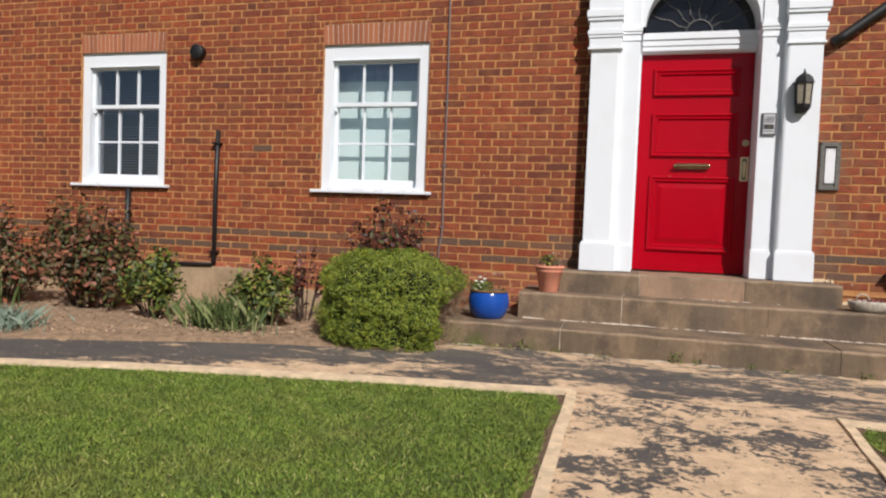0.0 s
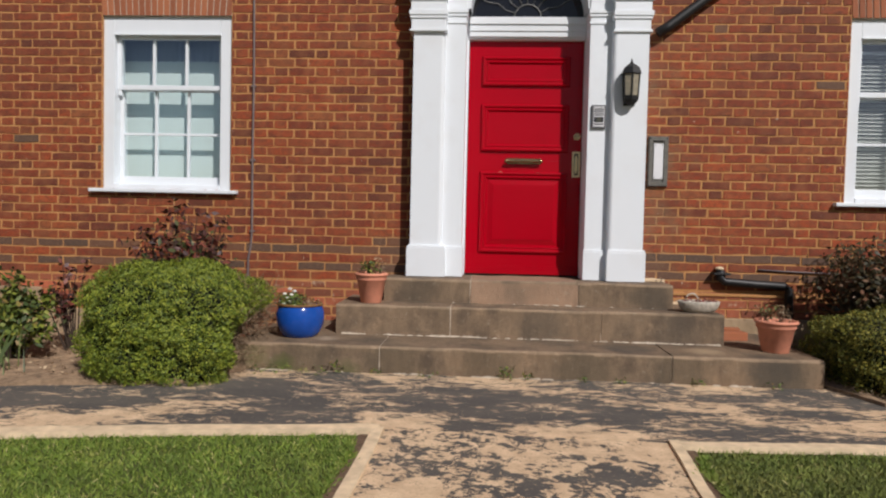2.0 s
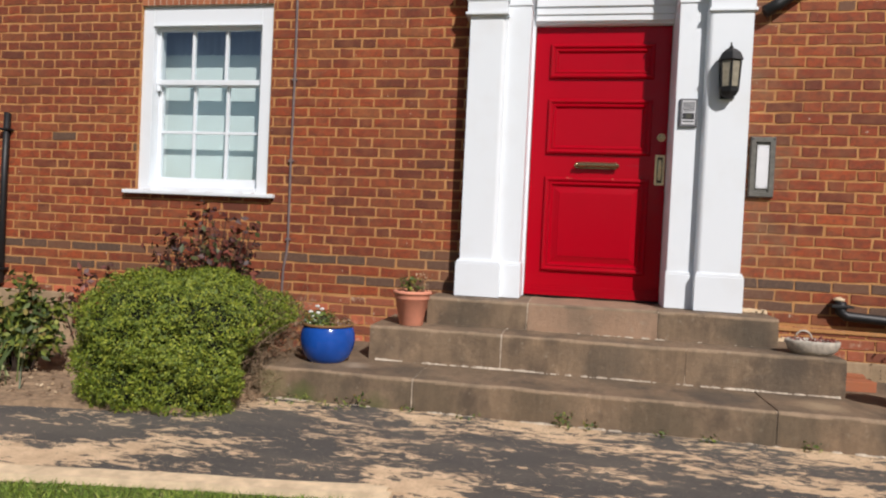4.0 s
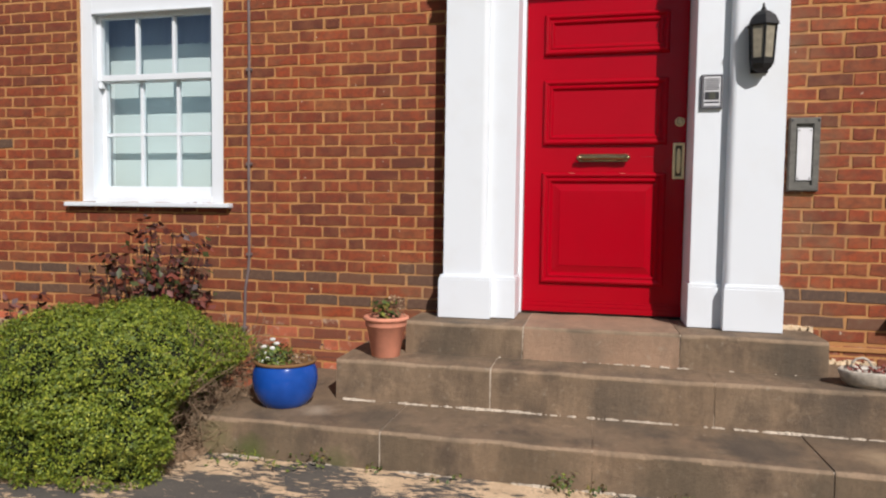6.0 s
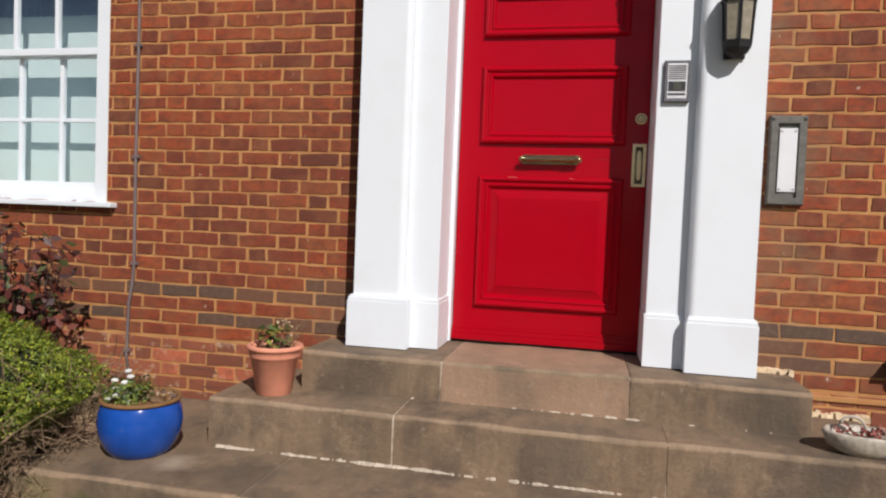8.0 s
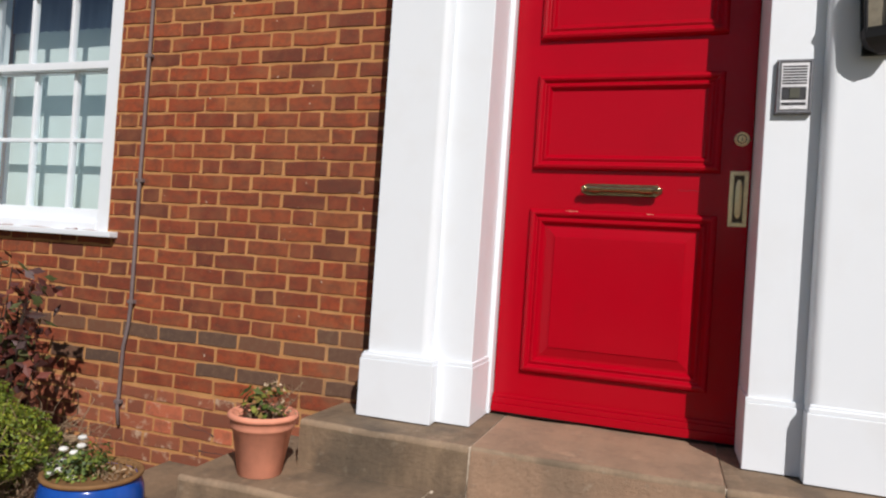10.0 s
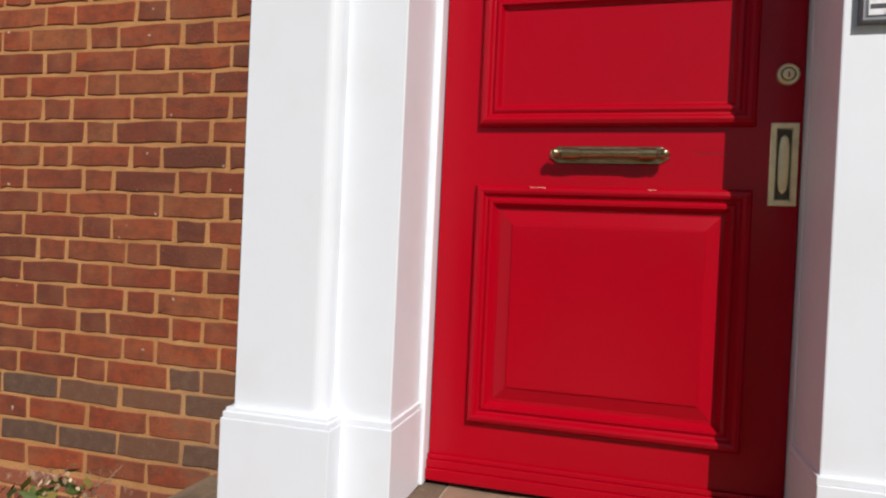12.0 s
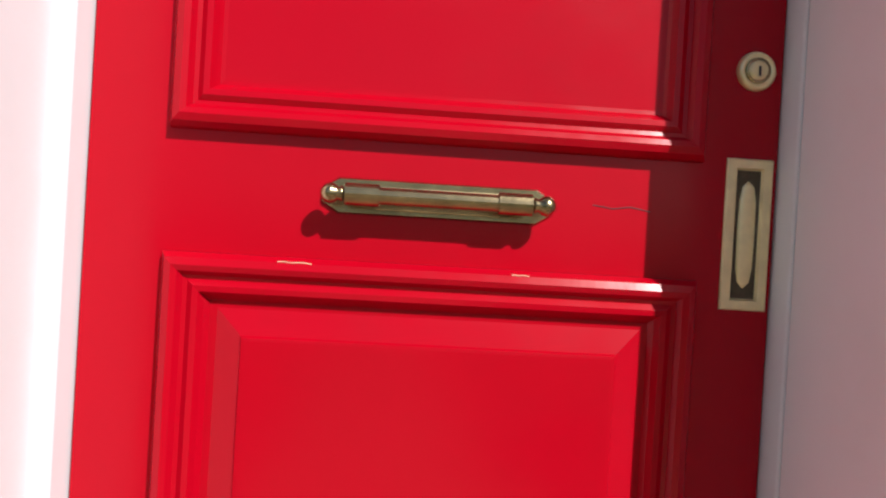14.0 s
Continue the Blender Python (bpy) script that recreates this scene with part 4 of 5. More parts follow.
# ---- windows ----
def sash_window(x0, kind, label):
    z0, z1 = WIN_Z0, WIN_Z1
    x1 = x0 + WIN_W
    w = thing("sash_window", ((x0 + x1) / 2, WALL, z0), label, "window", "sash windows of the house front")
    F = -0.172                                     # frame face, just behind the brick
    frame_bm = boxes((x0, x0 + 0.098, F, 0.0, z0, z1), (x1 - 0.105, x1, F, 0.0, z0, z1), (x0 + 0.098, x1 - 0.105, F, 0.0, z1 - 0.15, z1), (x0 + 0.098, x1 - 0.105, F - 0.006, 0.0, z0, z0 + 0.05), bevel=0.004)
    fr = part("window_frame", frame_bm, M_WHITE, w)
    part("head_bead", boxes((x0 + 0.10, x1 - 0.10, F - 0.012, F, z1 - 0.158, z1 - 0.145), bevel=0.002), M_WHITE, fr)
    part("window_sill", boxes((x0 - 0.088, x1 + 0.072, -0.256, -0.14, z0 - 0.022, z0 + 0.008), bevel=0.006), M_WHITE, w)
    gx0, gx1 = x0 + 0.098, x1 - 0.105
    mid = 2.325
    # upper sash in front, lower sash behind it
    for name, a, b, y, rows in (("upper_sash", mid - 0.02, z1 - 0.15, -0.125, 1), ("lower_sash", z0 + 0.05, mid + 0.015, -0.078, 2)):
        st = 0.032
        top, bot = (0.03, 0.042) if rows == 1 else (0.04, 0.075)
        sash = part(name, boxes((gx0, gx0 + st, y, y + 0.044, a, b), (gx1 - st, gx1, y, y + 0.044, a, b), (gx0 + st, gx1 - st, y, y + 0.044, b - top, b), (gx0 + st, gx1 - st, y, y + 0.044, a, a + bot), bevel=0.004), M_WHITE, w)
        ia, ib, l, r = a + bot, b - top, gx0 + st, gx1 - st
        for i in (1, 2):
            x = l + (r - l) * i / 3
            part("glazing_bar", boxes((x - 0.011, x + 0.011, y + 0.002, y + 0.036, ia, ib), bevel=0.003), M_WHITE, sash)
        if rows == 2:
            z = (ia + ib) / 2
            part("glazing_bar", boxes((l, r, y + 0.004, y + 0.034, z - 0.011, z + 0.011), bevel=0.003), M_WHITE, sash)
        else:
            for hx in (gx0 + 0.004, gx1 - 0.034):
                part("sash_horn", boxes((hx, hx + 0.03, y + 0.004, y + 0.04, a - 0.05, a), bevel=0.006), M_WHITE, sash)
        for i in range(3):
            for j in range(rows):
                pa, pb = l + (r - l) * i / 3, l + (r - l) * (i + 1) / 3
                za, zb = ia + (ib - ia) * j / rows, ia + (ib - ia) * (j + 1) / rows
                pane = part("pane", rect_sweep(pa + 0.002, pb - 0.002, za + 0.002, zb - 0.002, [(0, y + 0.020), (0.001, y + 0.019)]), M_GLASS, sash)
                pane.visible_shadow = False
    cx = (x0 + x1) / 2
    if kind == "roller":
        blind = thing("roller_blind", (cx, 0.09, z0), "pale green-white roller blind pulled down behind the window", "blind")
        part("blind_cloth", boxes((x0 + 0.02, x1 - 0.02, 0.085, 0.089, z0 + 0.02, z1 - 0.06)), M_BLIND, blind)
        part("bottom_rail", boxes((x0 + 0.02, x1 - 0.02, 0.08, 0.094, z0 + 0.005, z0 + 0.03), bevel=0.002), M_WHITE, blind)
        cur = thing("net_curtain", (cx, 0.065, 2.6), "short pleated blue-white net pelmet behind the window head", "curtain")
        bm = bmesh.new()
        cols = []
        for i in range(121):
            x = x0 + 0.02 + (WIN_W - 0.04) * i / 120
            y = 0.070 + 0.005 * math.sin(i * 0.9) + 0.003 * math.sin(i * 0.37)
            cols.append([bm.verts.new((x, y, z)) for z in (2.60 + 0.006 * math.sin(i * 0.9), z1 - 0.03)])
        for p, q in zip(cols, cols[1:]):
            bm.faces.new((p[0], q[0], q[1], p[1]))
        bmesh.ops.solidify(bm, geom=bm.faces[:], thickness=0.001)
        part("curtain_cloth", bm, M_NET, cur, "", True)
    else:
        # the dark window's slats carry room shade and sky reflection as colour
        blind = thing("venetian_blind", (cx, 0.05, z0), "fine slatted blind lowered behind the window, room shade and sky blue in its colour" if kind == "dark" else "white slatted venetian blind lowered behind the window", "blind")
        top = z1 - 0.06 if kind == "dark" else 2.66
        low = z0 + 0.04
        n = 44 if kind == "dark" else 37
        tilt = 0.35 if kind == "dark" else 0.75
        slat = None
        for i in range(n):
            z = low + (top - low) * i / (n - 1)
            if slat is None:
                bm = bmesh.new()
                half = 0.016 if kind == "dark" else 0.02
                pts = [(-half, -half * tilt), (0, 0.002), (half, half * tilt)]
                v = [[bm.verts.new((x, y, zz)) for y, zz in pts] for x in (-(WIN_W / 2 - 0.05), WIN_W / 2 - 0.05)]
                for q in range(2):
                    bm.faces.new((v[0][q], v[1][q], v[1][q + 1], v[0][q + 1]))
                bmesh.ops.solidify(bm, geom=bm.faces[:], thickness=0.0008)
                slat = finish("slat", bm, M_SLAT_SHADED if kind == "dark" else M_SLAT)
            ob = part("slat", slat, None, blind)
            ob.location = (cx, 0.05 if kind == "dark" else -0.004, z)
        part("head_rail", boxes((x0 + 0.04, x1 - 0.04, -0.025, 0.07, top + 0.02, top + 0.045), bevel=0.003), M_WHITE, blind)
    # flat arch of narrow bricks
    lintel = thing("brick_lintel", (cx, WALL, z1), "flat arch of narrow orange-red bricks over the window", "lintel", "window lintels")
    count = 21
    part("lintel_mortar", boxes((x0 - 0.005, x1 + 0.005, MORTAR + 0.001, 0.1, z1 + 0.002, z1 + 0.208)), M_LIME, lintel)
    for i in range(count):
        a, b = x0 + (WIN_W) * i / count + 0.0048, x0 + WIN_W * (i + 1) / count - 0.0048
        lean_a, lean_b = 0.10 * (a - cx) / WIN_W * 0.3, 0.10 * (b - cx) / WIN_W * 0.3
        bm = boxes((a, b, WALL - 0.003 - 0.001 * (i % 2), MORTAR + 0.02, z1 + 0.004, z1 + 0.205), bevel=0.0015, segments=1)
        for v in bm.verts:
            if v.co.z > z1 + 0.1:
                v.co.x += lean_a
        part("brick", bm, M_LINTEL, lintel)
    return w


M_LINTEL = Net("orange_red_rubbed_brick", 0.85)
M_LINTEL.color(M_LINTEL.mix(M_LINTEL.ramp(M_LINTEL.noise(40, 4), [(0.4, grey(0)), (0.75, grey(0.6))]), M_LINTEL.ramp(M_LINTEL.node("ShaderNodeObjectInfo").outputs["Random"], [(0, (0.27, 0.085, 0.038)), (0.5, (0.36, 0.115, 0.05)), (1, (0.43, 0.15, 0.065))]), (0.30, 0.13, 0.07)))
M_LINTEL.bump(M_LINTEL.noise(150, 3), 0.4, 0.003)
M_LINTEL = M_LINTEL.mat
sash_window(WINDOWS["roller"], "roller", "white sash window with a pale blind behind it")
sash_window(WINDOWS["dark"], "dark", "white sash window with dark panes and fine slats")
sash_window(WINDOWS["slatted"], "slatted", "white sash window with a white slatted blind")


# ---- fixtures on the wall ----
def conduit(name, label, points, radius, material, clips=()):
    t = thing(name, points[-1], label, "pipe")
    part("pipe", tube(points, radius, 10), material, t, "", True)
    for x, y, z in clips:
        part("clip", boxes((x - radius * 2.0, x + radius * 2.0, WALL - radius * 2.6, WALL, z - 0.009, z + 0.009), bevel=0.002), material, t)
    return t


y = WALL - 0.016
conduit("cable_conduit", "thin grey-brown conduit clipped down the brick wall", [(-1.836, y, 4.6), (-1.838, y, 3.1), (-1.832, y, 2.4), (-1.836, y, 1.70), (-1.833, y, 1.09), (-1.84, y, 0.98), (-1.862, y, 0.86), (-1.868, y, 0.62), (-1.872, y, 0.56), (-1.858, y, 0.47)], 0.0095, M_GREYCABLE, [(-1.834, 0, 2.33), (-1.835, 0, 1.70), (-1.834, 0, 1.09), (-1.870, 0, 0.585)])
y = WALL - 0.035
conduit("waste_pipe", "black waste pipe running down and along the wall", [(-4.395, y, 2.04), (-4.41, y, 1.4), (-4.415, y, 0.60), (-4.44, y, 0.575), (-5.3, y, 0.545)], 0.026, M_BLACK, [(-4.41, 0, 1.9), (-4.415, 0, 0.72)])
conduit("down_pipe", "black downpipe below the window sill", [(-5.546, y, 1.38), (-5.55, y, 0.9), (-5.553, y, 0.2)], 0.032, M_BLACK, [(-5.55, 0, 0.93)])
conduit("drain_pipe", "black bent drain pipe at the foot of the wall", [(2.115, y - 0.01, 0.86), (2.118, y - 0.012, 0.79), (2.15, y - 0.014, 0.765), (2.4, y - 0.014, 0.75), (2.62, y - 0.014, 0.742), (2.665, y - 0.014, 0.715), (2.675, y - 0.014, 0.2)], 0.034, M_BLACK, [(2.116, 0, 0.83)])
collar = thing("pipe_collar", (2.112, WALL, 0.87), "pale mortar blob around the pipe end", "pipe collar")
part("blob", lathe([(0.02, -0.012), (0.036, -0.006), (0.034, 0.004), (0.022, 0.012), (0.006, 0.016)], 14, (2.112, WALL - 0.022, 0.872)), M_KERB, collar, "", True)
conduit("gas_pipe", "thick black pipe slanting up the brick wall", [(1.54, y - 0.02, 2.785), (1.62, y - 0.02, 2.835), (1.96, y - 0.02, 3.095), (2.8, y - 0.02, 3.70), (3.4, y - 0.02, 4.1)], 0.042, M_BLACK, [(2.2, 0, 3.26)])
vent = thing("wall_vent", (-4.67, WALL, 2.89), "round black vent outlet with a pale brick patch", "vent")
k = lathe([(0.075, -0.08), (0.08, -0.075), (0.08, 0.0), (0.06, 0.0), (0.058, -0.07), (0.03, -0.05), (0.001, -0.05)], 24)
bmesh.ops.transform(k, matrix=Matrix.Translation((-4.67, WALL, 2.89)) @ Matrix.Rotation(radians(-90), 4, "X"), verts=k.verts[:])
part("hood", k, M_BLACK, vent, "", True)
rod = thing("thin_cable", (2.7, WALL, 0.86), "thin dark cable strung along the wall", "cable")
part("wire", tube([(2.43, WALL - 0.012, 0.868), (2.7, WALL - 0.012, 0.858), (3.1, WALL - 0.012, 0.85)], 0.007, 6), M_GREYCABLE, rod, "", True)


def intercom():
    x0, x1, z0, z1, y = 1.016, 1.130, 1.995, 2.185, -0.2985
    t = thing("door_intercom", ((x0 + x1) / 2, y, z0), "grey metal door intercom with a slatted speaker grille", "intercom")
    body = part("housing", rect_sweep(x0, x1, z0, z1, [(0, y), (0.0, y - 0.018), (0.004, y - 0.024), (0.008, y - 0.024), (0.012, y - 0.021)]), M_STEEL_DARK, t)
    part("face_plate", boxes((x0 + 0.014, x1 - 0.014, y - 0.0235, y - 0.0205, z0 + 0.014, z1 - 0.014), bevel=0.001), M_STEEL, body)
    for i in range(7):
        z = z1 - 0.024 - i * 0.0098
        part("grille_slot", boxes((x0 + 0.018, x1 - 0.02, y - 0.0245, y - 0.0232, z - 0.0052, z)), M_DARKPLASTIC, t)
    cam_pane = part("button_window", boxes((x0 + 0.018, x1 - 0.02, y - 0.0255, y - 0.0232, z0 + 0.048, z0 + 0.092)), M_DARKPLASTIC, t)
    part("call_button", boxes((x0 + 0.042, x0 + 0.074, y - 0.0275, y - 0.0256, z0 + 0.052, z0 + 0.088), bevel=0.0008), M_OLIVEPLASTIC, cam_pane)
    part("name_slot", boxes((x0 + 0.018, x1 - 0.02, y - 0.025, y - 0.0232, z0 + 0.029, z0 + 0.038)), M_DARKPLASTIC, t)
    part("badge", boxes((x0 + 0.045, x0 + 0.08, y - 0.025, y - 0.0236, z0 + 0.016, z0 + 0.024)), M_STEEL, t)


M_OLIVEPLASTIC = plain_material("olive_lit_plastic", (0.07, 0.072, 0.05), 0.4)
intercom()


def name_plate():
    x0, x1, z0, z1 = 1.504, 1.664, 1.537, 1.949
    y = WALL - 0.004
    t = thing("name_plate", ((x0 + x1) / 2, y, z0), "silver white name plate in a grey stone surround", "plate")
    part("surround", rect_sweep(x0, x1, z0, z1, [(0, y + 0.01), (0, y - 0.022), (0.006, y - 0.03), (0.034, y - 0.03), (0.038, y - 0.014)]), M_SLATE, t)
    plate = part("plate", boxes((x0 + 0.044, x1 - 0.040, y - 0.022, y - 0.015, z0 + 0.062, z1 - 0.058), bevel=0.001), M_SIGN, t)
    for sx in (x0 + 0.053, x1 - 0.049):
        for sz in (z0 + 0.074, z1 - 0.07):
            part("screw", lathe([(0.0055, -0.002), (0.005, 0.001), (0.001, 0.0015)], 10, (sx, y - 0.0225, sz)), M_DARKPLASTIC, plate)
    for sx in (x0 + 0.012, x1 - 0.012):
        part("corner_bolt", boxes((sx - 0.006, sx + 0.006, y - 0.034, y - 0.0295, z1 - 0.022, z1 - 0.010), bevel=0.001), M_DARKPLASTIC, t)


name_plate()


def lantern():
    cx, cy, zb, zt = 1.300, -0.432, 2.225, 2.405
    t = thing("wall_lantern", (cx, -0.366, 2.16), "black half-hexagonal wall lantern with amber glass panes", "lamp")

    def ring(r, z, n=6):
        return [(cx + 0.82 * r * math.cos(math.pi * (2 * i + 1) / n), cy + 0.62 * r * math.sin(math.pi * (2 * i + 1) / n), z) for i in range(n)]

    def loft(rings):
        bm = bmesh.new()
        vs = [[bm.verts.new(p) for p in r] for r in rings]
        for a, b in zip(vs, vs[1:]):
            for i in range(6):
                j = (i + 1) % 6
                bm.faces.new((a[i], a[j], b[j], b[i]))
        bm.faces.new(vs[0][::-1])
        bm.faces.new(vs[-1])
        return bm

    part("base_cup", loft([ring(0.012, 2.160), ring(0.03, 2.168), ring(0.058, 2.182), ring(0.076, 2.205), ring(0.080, zb)]), M_BLACK, t)
    part("roof", loft([ring(0.088, zt), ring(0.104, zt + 0.006), ring(0.100, zt + 0.018), ring(0.078, zt + 0.055), ring(0.04, zt + 0.08), ring(0.022, zt + 0.085), ring(0.014, zt + 0.10)]), M_BLACK, t)
    part("finial", lathe([(0.004, 0), (0.009, 0.006), (0.005, 0.012), (0.007, 0.02), (0.001, 0.03)], 12, (cx, cy, zt + 0.098)), M_BLACK, t, "", True)
    part("glass", loft([ring(0.068, zb), ring(0.080, zt)]), M_AMBER, t, "amber ribbed glass")
    lo, hi = ring(0.073, zb - 0.002), ring(0.085, zt + 0.002)
    for a, b in zip(lo, hi):
        part("corner_bar", tube([a, b], 0.006, 6), M_BLACK, t)
    part("rail", loft([ring(0.078, zb), ring(0.082, zb + 0.012)]), M_BLACK, t)
    part("wall_bracket", boxes((cx - 0.03, cx + 0.03, cy, -0.376, 2.23, 2.38), (cx - 0.045, cx + 0.045, -0.388, -0.3755, 2.17, 2.42), bevel=0.004), M_BLACK, t)


lantern()


# ---- pots ----
def pot_terracotta(x, y, z, h, r, label):
    t = thing("flower_pot", (x, y, z), label, "flower pot", "terracotta pots on the steps")
    part("pot", lathe([(r * 0.60, 0), (r * 0.63, 0.004), (r * 0.86, h * 0.74), (r * 0.90, h * 0.75), (r * 0.93, h * 0.80), (r * 0.93, h * 0.90), (r * 1.0, h * 0.91), (r * 1.03, h * 0.945), (r * 1.0, h * 0.985), (r * 0.95, h), (r * 0.86, h * 0.985), (r * 0.84, h * 0.86), (0.002, h * 0.86)], 44, (x, y, z)), M_TERRA, t, "", True)
    part("soil", lathe([(r * 0.85, 0), (r * 0.6, 0.008), (0.002, 0.012)], 24, (x, y, z + h * 0.86)), M_SOIL, t, "", True)
    return t


def small_plant(name, label, x, y, z, r, h, material, count, leaf, stems=True):
    t = thing(name, (x, y, z), label, "plant")
    ang, rad = rng.uniform(0, 2 * math.pi, count), r * np.sqrt(rng.random(count))
    p = np.stack([x + rad * np.cos(ang), y + rad * np.sin(ang), z + h * rng.uniform(0.15, 1, count)], 1)
    nrm = np.stack([np.cos(ang) * 0.6, np.sin(ang) * 0.6, rng.uniform(0.2, 1.2, count)], 1)
    part("foliage", leaves("foliage", p, nrm, leaf, leaf * 0.6, material), material, t)
    if stems:
        part("stem_growth", twigs(9, (x, y, z - 0.01), (r, r), h, 0.003), M_TWIG, t)
    return t


pot_terracotta(-0.705, -0.70, 0.563, 0.232, 0.128, "orange terracotta pot with a small plant on the middle step")
small_plant("pot_plant", "small half-dry green plant in the terracotta pot", -0.715, -0.70, 0.762, 0.085, 0.12, M_GREEN, 70, 0.042)
small_plant("dry_plant", "brown dry seed heads in the terracotta pot", -0.665, -0.68, 0.762, 0.09, 0.15, M_CHIP, 110, 0.016)
pot_terracotta(2.235, -1.03, 0.338, 0.225, 0.142, "orange terracotta pot with sparse plants on the lower step")
small_plant("pot_plant", "sparse grey-green plant in the terracotta pot", 2.17, -1.02, 0.545, 0.08, 0.12, M_STRAP, 50, 0.03)
small_plant("dry_plant", "dry pale stalks in the terracotta pot", 2.29, -1.0, 0.545, 0.06, 0.13, M_CHIP, 40, 0.02)

bx, by, bz, br, bh = -1.175, -1.02, 0.338, 0.175, 0.245
blue = thing("blue_flower_pot", (bx, by, bz), "round blue glazed ceramic pot with a bare brown rim", "flower pot")
part("pot", lathe([(br * 0.66, 0), (br * 0.70, 0.004), (br * 0.85, bh * 0.16), (br * 0.965, bh * 0.38), (br * 1.0, bh * 0.58), (br * 0.975, bh * 0.76), (br * 0.91, bh * 0.89), (br * 0.88, bh * 0.93), (br * 0.82, bh * 0.92), (br * 0.80, bh * 0.70), (0.002, bh * 0.70)], 48, (bx, by, bz)), M_BLUE, blue, "", True)
part("rim", lathe([(br * 0.87, bh * 0.92), (br * 0.92, bh * 0.93), (br * 0.955, bh * 0.955), (br * 0.955, bh * 0.985), (br * 0.93, bh), (br * 0.86, bh * 0.995), (br * 0.83, bh * 0.96), (br * 0.83, bh * 0.80), (0.002, bh * 0.80)], 48, (bx, by, bz)), M_RIM, blue, "bare brown clay rim", True)
part("soil", lathe([(br * 0.82, 0), (br * 0.5, 0.01), (0.002, 0.012)], 24, (bx, by, bz + bh * 0.80)), M_SOIL, blue, "", True)
small_plant("daisy_plant", "leafy plant with small white flowers in the blue pot", bx - 0.07, by - 0.005, bz + bh * 0.80, 0.115, 0.115, M_DAISY_LEAF, 900, 0.019)
flowers = thing("white_flowers", (bx - 0.09, by - 0.03, bz + bh * 0.9), "cluster of small white daisies above the blue pot", "flowers")
for dx, dy, dz in ((-0.09, -0.06, 0.05), (-0.055, -0.09, 0.035), (-0.02, -0.085, 0.05), (-0.07, -0.03, 0.10), (0.0, -0.02, 0.12), (-0.035, -0.065, 0.075), (-0.105, -0.03, 0.03), (0.02, -0.07, 0.025), (-0.05, 0.03, 0.13), (-0.02, -0.03, 0.095)):
    part("flower", lathe([(0.004, -0.010), (0.013, -0.006), (0.0165, 0.0), (0.013, 0.006), (0.001, 0.010)], 9, (bx - 0.04 + dx, by + dy, bz + bh * 0.86 + dz)), M_PETAL, flowers)
small_plant("dry_plant", "dead brown stalks in the blue pot", bx + 0.075, by + 0.02, bz + bh * 0.82, 0.07, 0.075, M_CHIP, 60, 0.02)


def ceramic_basket():
    x, y, z = 1.79, -0.735, 0.563
    t = thing("ceramic_basket", (x, y, z), "cream ceramic basket planter with a hoop handle and faded flowers", "planter")
    k = lathe([(0.085, 0), (0.10, 0.004), (0.135, 0.03), (0.150, 0.062), (0.156, 0.082), (0.148, 0.090), (0.135, 0.082), (0.130, 0.055), (0.002, 0.05)], 40)
    for v in k.verts:
        v.co.y *= 0.62
        a = math.atan2(v.co.y, v.co.x)
        if v.co.z > 0.02 and v.co.xy.length > 0.08:
            v.co.xy *= 1 + 0.025 * math.sin(a * 14 + v.co.z * 90)
    bmesh.ops.translate(k, vec=(x, y, z), verts=k.verts[:])
    part("bowl", k, M_CREAM, t, "", True)
    part("handle", tube([(x - 0.045 + 0.05 * math.cos(math.pi * i / 10) + 0.0, y + 0.02, z + 0.08 + 0.06 * math.sin(math.pi * i / 10)) for i in range(11)], 0.006, 8), M_CREAM, t, "", True)
    p = np.stack([x + rng.uniform(-0.11, 0.12, 130), y + rng.uniform(-0.06, 0.06, 130), z + 0.06 + rng.uniform(0, 0.045, 130)], 1)
    part("dry_flowers", leaves("dry_flowers", p, rng.normal(size=(130, 3)) + [0, 0, 1.0], 0.022, 0.016, M_PETAL_RED), M_PETAL_RED, t, "faded red dry flowers")


ceramic_basket()
for x, y, z, a in ((2.10, -0.56, 0.336, 8), (2.13, -0.34, 0.336, -14)):
    loose = thing("loose_brick", (x, y, z), "loose whitish red brick lying beside the steps", "brick", "loose bricks")
    bm = boxes((-0.11, 0.11, -0.05, 0.05, 0.0, 0.065), bevel=0.005)
    bmesh.ops.transform(bm, matrix=pose(x, y, z, 0, 0, a), verts=bm.verts[:])
    part("body", bm, M_LINTEL, loose)


# ---- shrubs ----
def undercut(y, z, cut):
    """How far the bare side of a hedge, towards the steps, is drawn in near the ground."""
    return 1 - cut * (1 - np.clip((z - 0.30) / 0.34, 0, 1)) * np.clip((y + 1.72) / 0.3, 0, 1)


